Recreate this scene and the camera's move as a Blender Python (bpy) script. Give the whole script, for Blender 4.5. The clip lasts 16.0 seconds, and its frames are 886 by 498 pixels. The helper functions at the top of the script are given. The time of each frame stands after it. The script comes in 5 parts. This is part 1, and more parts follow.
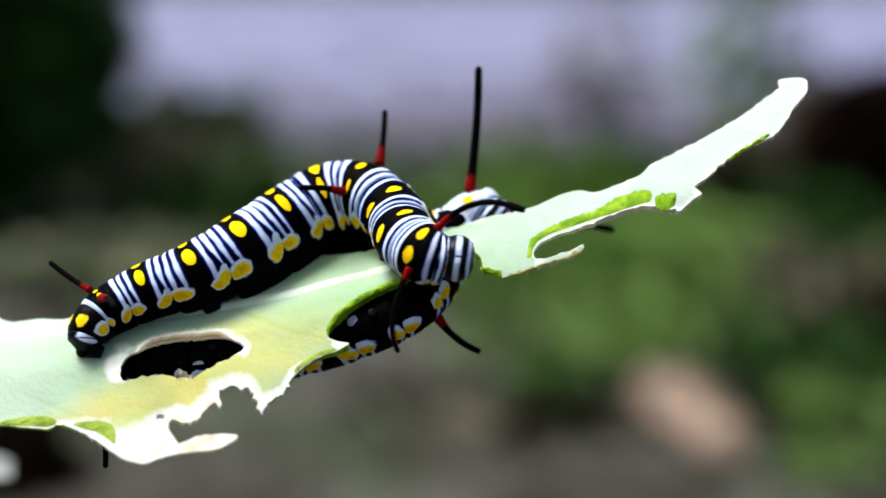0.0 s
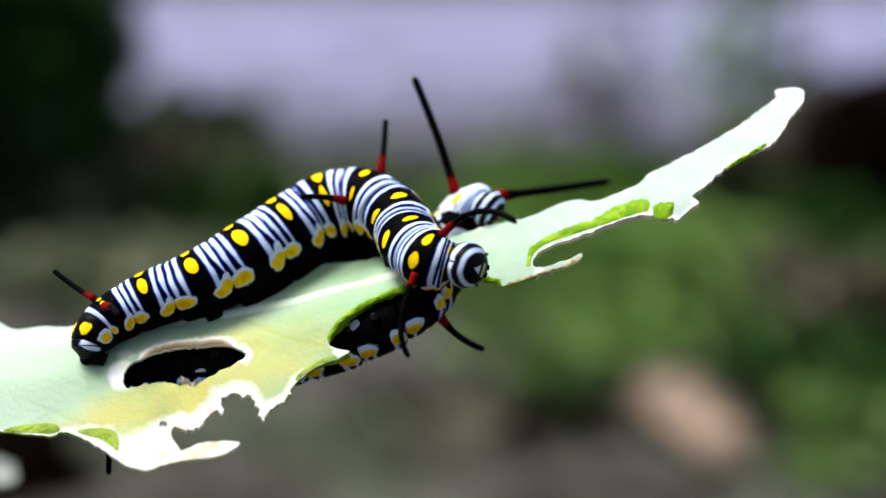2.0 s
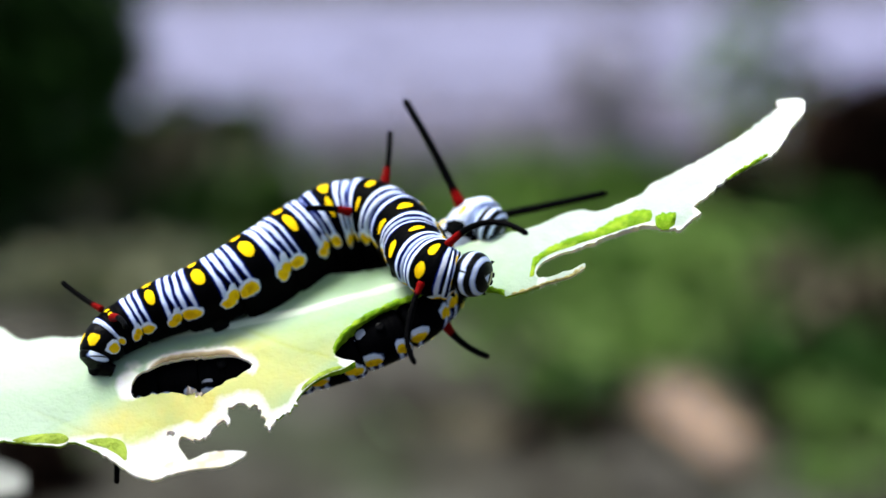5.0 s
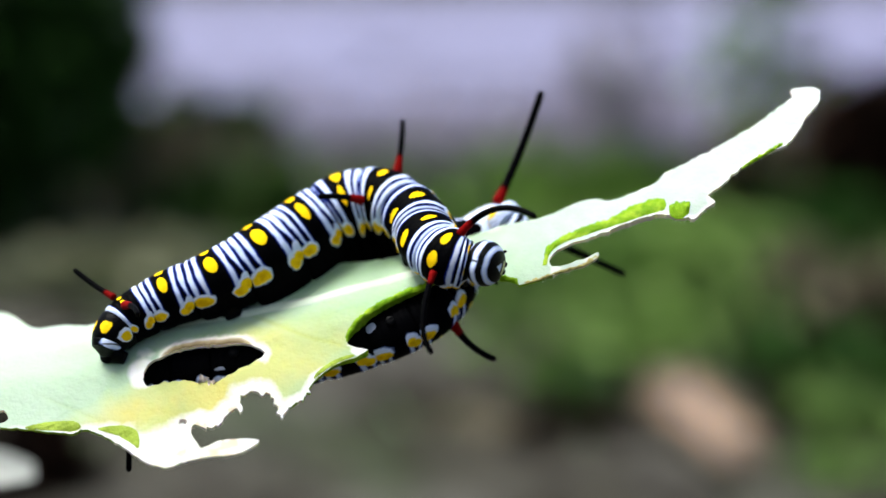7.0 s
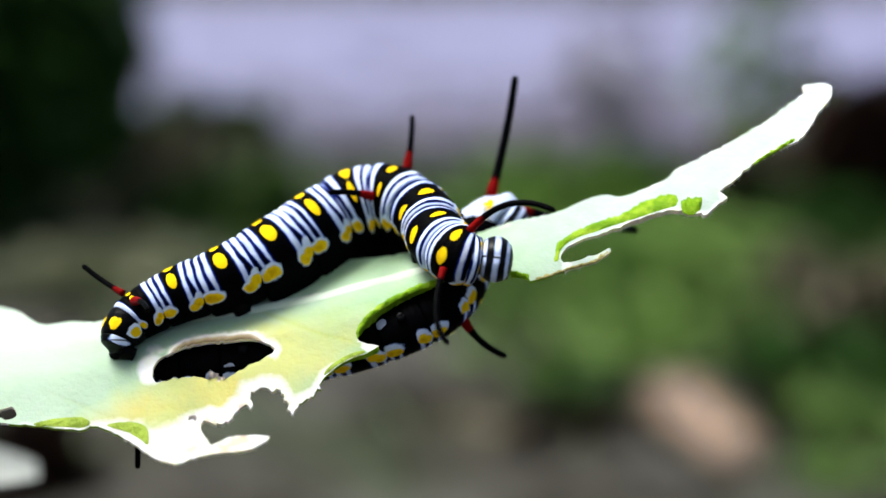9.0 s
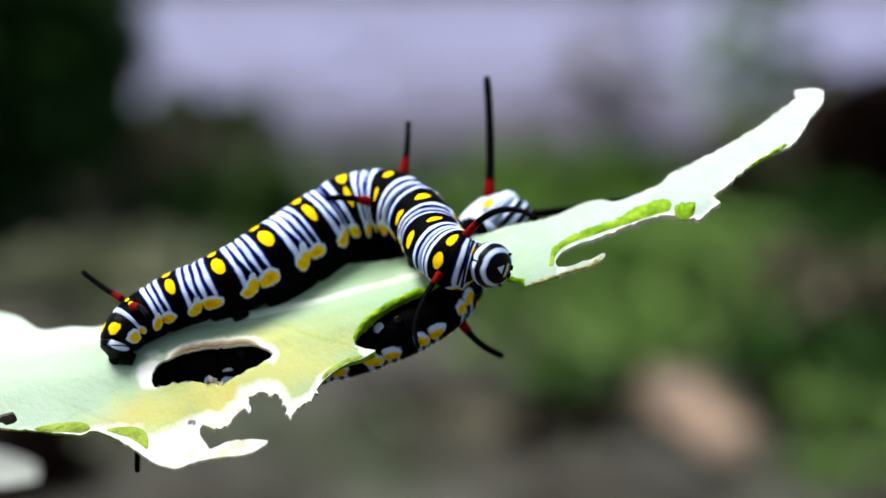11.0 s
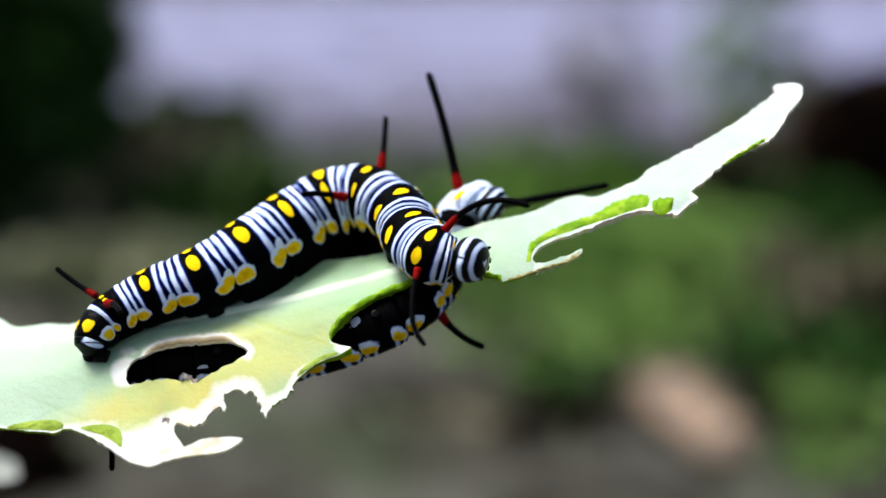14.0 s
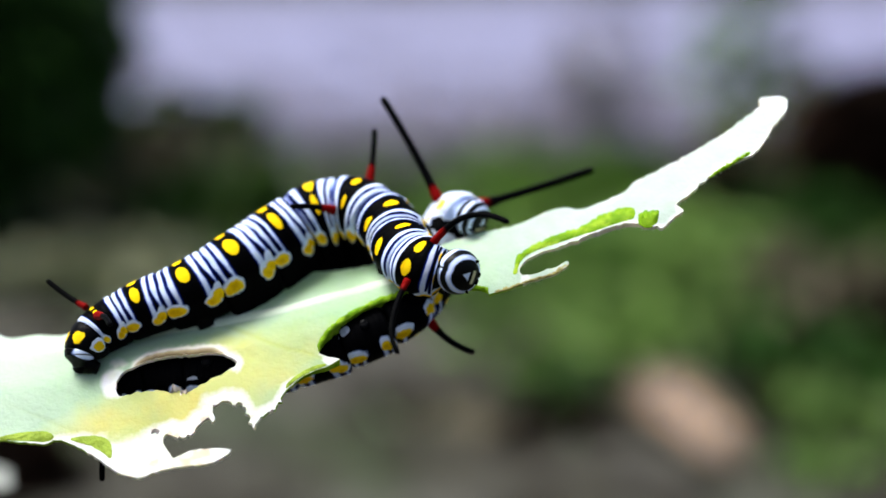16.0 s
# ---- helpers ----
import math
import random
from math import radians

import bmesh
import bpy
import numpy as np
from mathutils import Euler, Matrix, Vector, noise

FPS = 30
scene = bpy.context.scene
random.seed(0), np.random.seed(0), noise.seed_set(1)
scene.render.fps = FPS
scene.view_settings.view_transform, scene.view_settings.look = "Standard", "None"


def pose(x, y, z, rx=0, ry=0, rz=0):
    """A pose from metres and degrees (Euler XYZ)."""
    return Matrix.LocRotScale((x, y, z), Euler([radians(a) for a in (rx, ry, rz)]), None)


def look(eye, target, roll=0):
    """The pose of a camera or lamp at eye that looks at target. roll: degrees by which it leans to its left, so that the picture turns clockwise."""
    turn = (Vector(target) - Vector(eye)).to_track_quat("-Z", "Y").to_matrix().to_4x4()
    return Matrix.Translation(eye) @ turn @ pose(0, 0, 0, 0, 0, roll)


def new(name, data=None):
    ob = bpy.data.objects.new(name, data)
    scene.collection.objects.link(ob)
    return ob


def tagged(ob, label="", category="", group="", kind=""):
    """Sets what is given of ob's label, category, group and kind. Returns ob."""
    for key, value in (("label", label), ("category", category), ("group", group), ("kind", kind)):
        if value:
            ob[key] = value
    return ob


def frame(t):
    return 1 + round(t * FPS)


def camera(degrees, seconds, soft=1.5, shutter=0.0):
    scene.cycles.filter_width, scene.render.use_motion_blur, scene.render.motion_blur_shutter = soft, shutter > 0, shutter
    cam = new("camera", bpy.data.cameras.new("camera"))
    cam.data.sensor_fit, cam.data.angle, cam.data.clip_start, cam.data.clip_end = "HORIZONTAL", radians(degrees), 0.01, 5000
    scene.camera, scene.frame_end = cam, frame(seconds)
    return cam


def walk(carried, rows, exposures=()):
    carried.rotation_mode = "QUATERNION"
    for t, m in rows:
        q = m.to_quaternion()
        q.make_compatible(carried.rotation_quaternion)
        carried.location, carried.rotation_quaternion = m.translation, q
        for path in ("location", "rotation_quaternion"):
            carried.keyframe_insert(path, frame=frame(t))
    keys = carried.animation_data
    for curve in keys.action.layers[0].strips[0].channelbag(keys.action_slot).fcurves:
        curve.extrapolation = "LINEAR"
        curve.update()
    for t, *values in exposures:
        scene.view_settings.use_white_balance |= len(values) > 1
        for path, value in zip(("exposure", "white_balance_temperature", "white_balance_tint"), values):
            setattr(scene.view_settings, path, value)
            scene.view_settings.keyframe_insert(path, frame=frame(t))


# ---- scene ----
# ---- camera ----
cam = camera(40, 16.0, soft=1.6)
cam.data.dof.use_dof = True
cam.data.dof.focus_distance = 0.0975
cam.data.dof.aperture_fstop = 10.0

EYE = (0, 0, 0.40)            # the lens stands 40 cm over the soil and looks 14 degrees down
TILT = 14
# the plant's own frame: x to the right, y away from the lens, z up, origin on the eaten leaf
STAGE = pose(*EYE, -TILT) @ pose(0, 0.1, 0)
# time, then where the handheld camera has drifted in millimetres, and its pan, tilt and roll in degrees
DRIFT = [
    (0, -0.000, -0.000, 0.000, -0.000, 0.000, -0.000),
    (0.5, -0.539, -0.207, -0.141, -0.041, 0.042, 0.052),
    (1, -0.668, -0.297, -0.078, -0.082, 0.072, 0.027),
    (1.5, -0.815, -0.364, 0.043, -0.092, 0.082, 0.095),
    (2, 0.145, -0.959, 0.541, -0.081, 0.092, 0.008),
    (2.5, 0.654, -1.070, 0.875, -0.102, 0.133, 0.020),
    (3, 0.925, -1.410, 1.117, -0.143, 0.205, -0.058),
    (3.5, 0.827, -1.500, 1.166, -0.194, 0.287, -0.071),
    (4, 0.508, -2.158, 1.242, -0.245, 0.367, -0.096),
    (6.5, 0.213, -1.249, 0.356, -0.652, 0.287, -0.131),
    (7, -0.264, -1.572, 0.401, -0.652, 0.134, -0.013),
    (7.5, -0.088, -2.052, 0.653, -0.642, 0.092, 0.036),
    (8, -0.428, -1.769, 0.525, -0.622, 0.184, 0.053),
    (8.5, 0.172, -1.506, 0.356, -0.581, 0.307, -0.014),
    (9, -1.427, -1.141, -0.197, -0.489, 0.287, 0.028),
    (11.5, -1.222, -2.197, 0.702, -0.367, 0.043, -0.163),
    (12, -1.097, -1.878, 0.564, -0.356, 0.195, -0.118),
    (12.5, -0.640, -1.668, 0.521, -0.265, 0.307, -0.111),
    (13, -0.047, -1.222, 0.346, -0.173, 0.307, -0.180),
    (13.5, -0.126, -1.118, 0.281, -0.102, 0.144, -0.194),
    (14, 0.026, -1.439, 0.487, -0.041, -0.061, -0.232),
    (14.5, 0.113, -1.591, 0.703, -0.020, -0.162, -0.245),
    (15, -0.135, -1.640, 0.707, -0.000, -0.182, -0.271),
    (15.5, 0.341, -2.063, 1.199, 0.010, -0.111, -0.343),
    (16, 1.051, -2.252, 1.244, -0.040, 0.082, -0.237),
]
walk(cam, [(t, STAGE @ pose(x / 1000, y / 1000 - 0.1, z / 1000) @ pose(0, 0, 0, 0, 0, -pan) @ pose(0, 0, 0, 90 + tilt) @ pose(0, 0, 0, 0, 0, roll))
           for t, x, y, z, pan, tilt, roll in DRIFT], exposures=[(t, stops, 6250, 4) for t, stops in ((0, 0.86), (2.5, 0.90), (4, 1.01), (6.5, 0.98), (9, 0.95), (11.5, 0.88), (14.5, 0.92), (16, 0.94))])

# ---- light ----
world = bpy.data.worlds.new("sky")
scene.world = world
world.use_nodes = True
sky = world.node_tree.nodes.new("ShaderNodeTexSky")
sky.sky_type, sky.sun_disc = "NISHITA", False
sky.sun_elevation, sky.sun_rotation = radians(67), radians(-80.5)
sky.air_density, sky.dust_density, sky.ozone_density = 0.9, 5.0, 0.8
back = world.node_tree.nodes["Background"]
back.inputs["Strength"].default_value = 0.088
world.node_tree.links.new(sky.outputs[0], back.inputs["Color"])

sun = new("sun", bpy.data.lights.new("sun", "SUN"))
sun.data.energy, sun.data.angle, sun.data.color = 2.75, radians(20), (1.0, 0.97, 0.93)
sun.matrix_world = look((-0.42, 0.07, 1.0), (0, 0, 0))


# ---- materials ----
class Val:
    """A node socket with arithmetic."""

    def __init__(self, tree, sock):
        self.tree, self.sock = tree, sock

    def op(self, kind, *others, clamp=False):
        node = self.tree.nodes.new("ShaderNodeMath")
        node.operation, node.use_clamp = kind, clamp
        for slot, value in zip(node.inputs, (self, *others)):
            if isinstance(value, Val):
                self.tree.links.new(value.sock, slot)
            else:
                slot.default_value = value
        return Val(self.tree, node.outputs[0])

    def __add__(self, o): return self.op("ADD", o)
    def __sub__(self, o): return self.op("SUBTRACT", o)
    def __mul__(self, o): return self.op("MULTIPLY", o)
    def __truediv__(self, o): return self.op("DIVIDE", o)
    def near(self, middle): return (self - middle).op("ABSOLUTE")
    def below(self, limit, soft): return ((self - limit) * (-1.0 / soft) + 0.5).op("ADD", 0.0, clamp=True)
    def both(self, o): return self.op("MULTIPLY", o)
    def either(self, o): return self.op("MAXIMUM", o)
    def without(self, o): return self * (o * -1.0 + 1.0)
    def fract(self): return self.op("FRACT")


class Mat:
    """A principled material whose colour is built step by step."""

    def __init__(self, name, rough=0.6, spec=0.3):
        self.mat = bpy.data.materials.new(name)
        self.mat.use_nodes = True
        self.tree = self.mat.node_tree
        self.shader = self.tree.nodes["Principled BSDF"]
        self.shader.inputs["Roughness"].default_value = rough
        self.shader.inputs["Specular IOR Level"].default_value = spec
        self.color = None
        self.coords = self.tree.nodes.new("ShaderNodeTexCoord").outputs["Object"]

    def attr(self, name):
        node = self.tree.nodes.new("ShaderNodeAttribute")
        node.attribute_name = name
        return Val(self.tree, node.outputs["Fac"])

    def axes(self):
        node = self.tree.nodes.new("ShaderNodeSeparateXYZ")
        self.tree.links.new(self.coords, node.inputs[0])
        return [Val(self.tree, node.outputs[i]) for i in range(3)]

    def noise(self, scale, detail=3.0, rough=0.55, stretch=None):
        node = self.tree.nodes.new("ShaderNodeTexNoise")
        node.inputs["Scale"].default_value = scale
        node.inputs["Detail"].default_value, node.inputs["Roughness"].default_value = detail, rough
        link = self.coords
        if stretch:
            mapping = self.tree.nodes.new("ShaderNodeMapping")
            mapping.inputs["Scale"].default_value = stretch
            self.tree.links.new(self.coords, mapping.inputs[0])
            link = mapping.outputs[0]
        self.tree.links.new(link, node.inputs["Vector"])
        return Val(self.tree, node.outputs[0])

    def cells(self, scale):
        node = self.tree.nodes.new("ShaderNodeTexVoronoi")
        node.inputs["Scale"].default_value = scale
        self.tree.links.new(self.coords, node.inputs["Vector"])
        return Val(self.tree, node.outputs["Distance"])

    def island(self):
        return Val(self.tree, self.tree.nodes.new("ShaderNodeNewGeometry").outputs["Random Per Island"])

    def base(self, rgb):
        node = self.tree.nodes.new("ShaderNodeRGB")
        node.outputs[0].default_value = (*rgb, 1)
        self.color = node.outputs[0]
        return self

    def over(self, rgb, fac):
        node = self.tree.nodes.new("ShaderNodeMix")
        node.data_type = "RGBA"
        self.tree.links.new(fac.sock, node.inputs[0])
        self.tree.links.new(self.color, node.inputs[6])
        node.inputs[7].default_value = (*rgb, 1)
        self.color = node.outputs[2]
        return self

    def bump(self, height, distance, strength=1.0):
        node = self.tree.nodes.new("ShaderNodeBump")
        node.inputs["Distance"].default_value, node.inputs["Strength"].default_value = distance, strength
        self.tree.links.new(height.sock, node.inputs["Height"])
        self.tree.links.new(node.outputs[0], self.shader.inputs["Normal"])
        return self

    def rough(self, value):
        self.tree.links.new(value.sock, self.shader.inputs["Roughness"])
        return self

    def done(self):
        self.tree.links.new(self.color, self.shader.inputs["Base Color"])
        return self.mat


BLACK, WHITE, YELLOW = (0.0012, 0.0012, 0.0016), (0.73, 0.81, 1.0), (0.92, 0.60, 0.004)
INKBLUE = (0.018, 0.04, 0.34)


def skin_material(name, stripes=(), spots_at=(), spot_turn=0.45, spot_tall=0.33, reach=1.62):
    """Caterpillar skin: black bands with a pair of yellow spots, white rings between, yellow lumps along the flank."""
    m = Mat(name, 0.5, 0.01)
    along, turn = m.attr("along"), m.attr("turn")
    wob, broad = m.noise(480, 2.0), m.noise(210, 1.0)
    s = along + (wob - 0.5) * 0.06 + (broad - 0.5) * 0.08 - (turn - 0.4) * m.attr("slant")
    phi = turn + (m.noise(640, 2.0) - 0.5) * 0.22
    rough = (m.noise(330, 2.0) - 0.5) * 0.05 + (m.noise(1100, 2.0) - 0.5) * 0.025 + m.attr("pale")
    if stripes:
        # each white ring: its place along the segment, half its width, and where and how fast it thins and drifts down the flank
        off = None
        for middle, half, start, thin, drift in stripes:
            down = (phi - start).op("MAXIMUM", 0.0)
            d = (s - down * drift).near(middle) - half + down * thin
            off = d if off is None else off.op("MINIMUM", d)
        wide = rough
    else:
        pitch = m.attr("pitch")
        off = ((s - 0.045) / pitch + 0.5).fract().near(0.5) * pitch
        wide = rough + pitch * 0.262
    in_band = s.near(0.48).below(m.attr("band"), 0.02)
    upper = phi.below(reach, 0.08)
    ring = (off - wide).below(0.0, 0.014).without(in_band).both(upper)
    halo = (off - wide).below(0.020, 0.036).without(in_band).both(upper)
    m.base(BLACK).over(INKBLUE, halo * 0.75)
    grime = m.noise(900, 4.0)
    edge = ring.without((off - wide).below(-0.016, 0.022))
    m.over(WHITE, ring).over((0.30, 0.44, 0.98), edge * 0.45).over((0.36, 0.46, 0.92), ring.both(grime.below(0.43, 0.25)) * 0.5)
    # smoky smudges where the rings are worn
    m.over((0.62, 0.56, 0.46), ring.both(broad.below(0.38, 0.1)) * 0.38)
    # spots either side of the back
    spot = ((s - 0.48) / 0.108).op("POWER", 2.0) + ((phi - spot_turn) / spot_tall).op("POWER", 2.0)
    if not spots_at:
        m.over(YELLOW, (spot - m.attr("spots")).below(0.0, 0.12))
    for a, b, wide_a, wide_b in spots_at:
        m.over(YELLOW, (((along - a) / wide_a).op("POWER", 2.0) + ((phi - b) / wide_b).op("POWER", 2.0)).below(1.0, 0.2))
    # flank: two lumps to a segment, each yellow in a white border; the rear one long and level, the front one tall with a nub
    lumps = m.attr("lumps")
    low = turn + (m.noise(420, 2.0) - 0.5) * 0.30
    hung = m.attr("specks")
    t = along + (wob - 0.5) * 0.16
    fray = (m.noise(1300, 3.0) - 0.5) * 1.3
    def oval(a, b, wide_a, wide_b, lean=0.0):
        return ((t - a - (low - b) * lean) / wide_a).op("POWER", 2.0) + ((low - b) / wide_b).op("POWER", 2.0) + fray
    low = low - hung * 0.05
    shell = oval(0.15, 1.58, 0.205, 0.26).op("MINIMUM", oval(0.80, 1.64, 0.15, 0.30, -0.10)).op("MINIMUM", oval(0.93, 1.42, 0.095, 0.24))
    low = low + hung * 0.17
    core = oval(0.15, 1.62, 0.175, 0.20).op("MINIMUM", oval(0.78, 1.73, 0.12, 0.19)).op("MINIMUM", oval(0.89, 1.60, 0.115, 0.18))
    m.over(WHITE, shell.below(1.0, 0.2).both(lumps)).over((0.30, 0.40, 0.80), shell.near(1.0).below(0.16, 0.2).both(lumps) * 0.35)
    m.over((1.0, 0.64, 0.006), core.below(0.95, 0.4).both(lumps)).over((0.70, 0.36, 0.004), core.below(0.4, 0.5).both(m.noise(1500, 2.0).below(0.5, 0.2)).both(lumps) * 0.7)
    # pale specks on the belly
    speck = m.noise(360, 2.0).op("GREATER_THAN", 0.63).both(turn.op("GREATER_THAN", 2.1)).both(m.attr("specks"))
    m.over((0.30, 0.33, 0.42), speck)
    fold = ((along - 0.045) / 0.142 + 0.5).fract().near(0.5)
    m.bump(fold * 0.6 + m.noise(2600, 3.0) * 0.5, 0.00012, 0.8)
    return m.done()


def tail_material(name, last):
    """The two end segments: black, one with a torn yellow patch and a flank lump, the last with a forked white blaze."""
    m = Mat(name, 0.4, 0.04)
    along, turn = m.attr("along"), m.attr("turn")
    s = along + (m.noise(450, 2.0) - 0.5) * 0.25
    fray = (m.noise(1100, 3.0) - 0.5) * 2.4
    m.base(BLACK)
    if last:
        blaze = ((s - 0.80) / 0.30).op("POWER", 2.0) + ((turn - 1.25) / 0.72).op("POWER", 2.0) + fray
        cleft = (s - (turn - 1.2) * 0.25).near(0.78).below(0.04, 0.03)
        m.over(WHITE, blaze.below(1.0, 0.2).without(cleft)).over((0.32, 0.44, 0.9), blaze.near(0.9).below(0.3, 0.3) * 0.4)
    else:
        patch = ((s - 0.40) / 0.23).op("POWER", 2.0) + ((turn - 0.50) / 0.30).op("POWER", 2.0) + fray * 1.4
        border = ((s - 0.55) / 0.42).op("POWER", 2.0) + ((turn - 1.62) / 0.36).op("POWER", 2.0) + fray
        flank = ((s - 0.58) / 0.3).op("POWER", 2.0) + ((turn - 1.68) / 0.26).op("POWER", 2.0) + fray
        m.over(WHITE, border.below(1.0, 0.15)).over(YELLOW, patch.below(1.0, 0.2).either(flank.below(0.9, 0.2)))
    return m.bump(m.noise(2600, 3.0), 0.0001, 0.8).done()


def head_material():
    """Glossy black head capsule with two white hoops, a white triangle in the face and a pale lip."""
    m = Mat("head_capsule", 0.4, 0.12)
    polar = m.attr("polar") + (m.noise(900, 1.0) - 0.5) * 0.12
    x, y, z = m.axes()
    def hoops(shrink):
        return polar.near(0.92).below(0.145 - shrink, 0.03).either(polar.near(1.56).below(0.145 - shrink, 0.03)).either(polar.near(2.2).below(0.12 - shrink, 0.03)).either(polar.near(2.9).below(0.42 - shrink, 0.03))
    seam = y.op("ABSOLUTE").below(0.00007, 0.00005).both(polar.op("GREATER_THAN", 1.2))
    m.base(BLACK).over(WHITE, hoops(0.0).without(seam)).over((0.30, 0.42, 0.96), hoops(0.0).without(seam).without(hoops(0.05)) * 0.7)
    front = z.op("GREATER_THAN", 0.0009)
    tri = (y.op("ABSOLUTE") * 1.7 + x).below(0.00048, 0.00006).both((x * -1.0).below(0.00016, 0.00006))
    m.over(WHITE, tri.both(front))
    lip = x.near(-0.00062).below(0.00016, 0.00008).both(y.op("ABSOLUTE").below(0.00055, 0.0001))
    m.over((0.72, 0.66, 0.36), lip.both(front))
    return m.bump(m.noise(3000, 2.0), 0.00005, 0.5).done()


def tentacle_material():
    m = Mat("tentacle_skin", 0.5, 0.015)
    along = m.attr("along") + (m.noise(1500, 2.0) - 0.5) * 0.06 - m.attr("red")
    m.base(BLACK).over((0.17, 0.003, 0.003), along.below(0.0, 0.05))
    return m.bump(m.noise(5000, 2.0), 0.00008, 0.8).done()


VEINS = ((-0.01804, -0.00464, -0.297, 0.0090), (-0.0345, -0.0109, -0.357, 0.0058))


def leaf_material():
    """Pale downy leaf: whitish green, yellowed and bleached where it has dried, paler where bright light is painted in,
    with a fine net of veins.
    """
    m = Mat("leaf_blade", 0.62, 0.15)
    x, y, z = m.axes()
    big, mid, small = m.noise(90, 3.0), m.noise(420, 4.0), m.noise(2400, 3.0)
    m.base((0.265, 0.395, 0.22)).over((0.31, 0.435, 0.29), big.below(0.52, 0.25)).over((0.22, 0.37, 0.15), mid.below(0.40, 0.2) * 0.45)
    m.over((0.30, 0.45, 0.20), m.cells(330).op("GREATER_THAN", 0.62) * 0.18)
    # sunken side veins: where each starts, its slope and its span
    wave = (m.noise(160, 2.0) - 0.5) * 0.0009
    sunk = None
    for x0, z0, slope, span in VEINS:
        line = (z - z0 - (x - x0) * slope + wave).op("ABSOLUTE").below(0.00013, 0.00036).both((x - x0).near(span / 2).below(span / 2, 0.002))
        sunk = line if sunk is None else sunk.either(line)
    m.over((0.22, 0.32, 0.08), sunk * 0.6)
    # paler beside the midrib and by the stalk; light on the far half painted in
    m.over((0.48, 0.59, 0.44), (m.attr("rib") + (mid - 0.5) * 0.5).below(0.42, 0.8) * 0.5)
    m.over((0.52, 0.59, 0.52), m.attr("far").both((x + (big - 0.5) * 0.01).below(-0.021, 0.013)) * 0.85)
    m.over((0.445, 0.55, 0.43), (x + (big - 0.5) * 0.012).below(-0.028, 0.012) * 0.7)
    # the bitten outer half is painted paler for bright light, its far side most
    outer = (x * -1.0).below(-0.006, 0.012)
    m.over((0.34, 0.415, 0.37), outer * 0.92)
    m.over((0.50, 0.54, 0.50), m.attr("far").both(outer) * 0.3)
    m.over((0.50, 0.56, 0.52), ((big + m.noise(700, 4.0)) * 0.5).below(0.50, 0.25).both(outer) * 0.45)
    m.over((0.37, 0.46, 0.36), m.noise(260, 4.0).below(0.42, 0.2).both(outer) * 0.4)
    # yellowing round the old holes
    yel = ((x + 0.0205) / 0.0125).op("POWER", 2.0) + ((z + 0.0108 - (x + 0.0195) * 0.42) / 0.0040).op("POWER", 2.0) + (big - 0.5) * 1.6 + (mid - 0.5) * 0.7
    m.over((0.56, 0.52, 0.13), yel.below(0.75, 1.1) * 0.68)
    m.over((0.60, 0.44, 0.08), yel.below(0.5, 0.9).both(m.noise(170, 3.0).below(0.46, 0.15)) * 0.5)
    # bleached torn margin, stained here and there; its white also paints the lobe's highlight
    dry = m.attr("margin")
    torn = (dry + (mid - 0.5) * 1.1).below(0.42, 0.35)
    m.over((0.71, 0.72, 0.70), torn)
    m.over((0.62, 0.65, 0.46), torn.both(m.noise(330, 4.0).below(0.45, 0.15)) * 0.6)
    m.over((0.62, 0.52, 0.50), torn.both(m.noise(560, 3.0).below(0.38, 0.08)) * 0.6)
    m.over((0.50, 0.36, 0.20), (dry + (m.noise(700, 2.0) - 0.5) * 2.2).below(-0.22, 0.2) * 0.6)
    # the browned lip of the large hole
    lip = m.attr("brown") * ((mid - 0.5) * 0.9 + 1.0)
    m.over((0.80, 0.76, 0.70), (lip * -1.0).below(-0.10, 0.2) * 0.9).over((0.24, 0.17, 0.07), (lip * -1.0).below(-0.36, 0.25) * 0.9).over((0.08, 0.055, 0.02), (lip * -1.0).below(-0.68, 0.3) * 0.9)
    m.bump(small * 0.5 + mid + m.cells(330) * 0.4 - sunk * 0.15, 0.00016, 0.8)
    m.shader.inputs["Subsurface Weight"].default_value = 0.2
    m.shader.inputs["Subsurface Radius"].default_value = (0.0006, 0.0010, 0.0003)
    m.shader.inputs["Subsurface Scale"].default_value = 1.0
    return m.done()


def cut_material():
    m = Mat("leaf_cut_edge", 0.6, 0.06)
    dry, mid = m.attr("dry"), m.noise(900, 3.0)
    m.base((0.17, 0.31, 0.008)).over((0.26, 0.39, 0.02), mid.below(0.44, 0.12)).over((0.11, 0.23, 0.006), m.noise(700, 3.0).below(0.45, 0.1) * 0.7)
    m.over((0.78, 0.70, 0.56), (dry + (mid - 0.5) * 0.8).op("GREATER_THAN", 0.5))
    m.shader.inputs["Subsurface Weight"].default_value = 0.25
    m.shader.inputs["Subsurface Radius"].default_value = (0.0009, 0.0012, 0.0003)
    m.shader.inputs["Subsurface Scale"].default_value = 1.0
    return m.bump(m.noise(1800, 3.0), 0.0002, 0.9).done()


def plain_leafy(name, low, high, scale, rough=0.55):
    m = Mat(name, rough, 0.08)
    m.base(low).over(high, m.island()).over(tuple(c * 0.5 for c in low), m.noise(scale, 3.0).below(0.42, 0.2) * 0.6)
    return m.bump(m.noise(scale * 4, 2.0), 0.0005, 0.5).done()


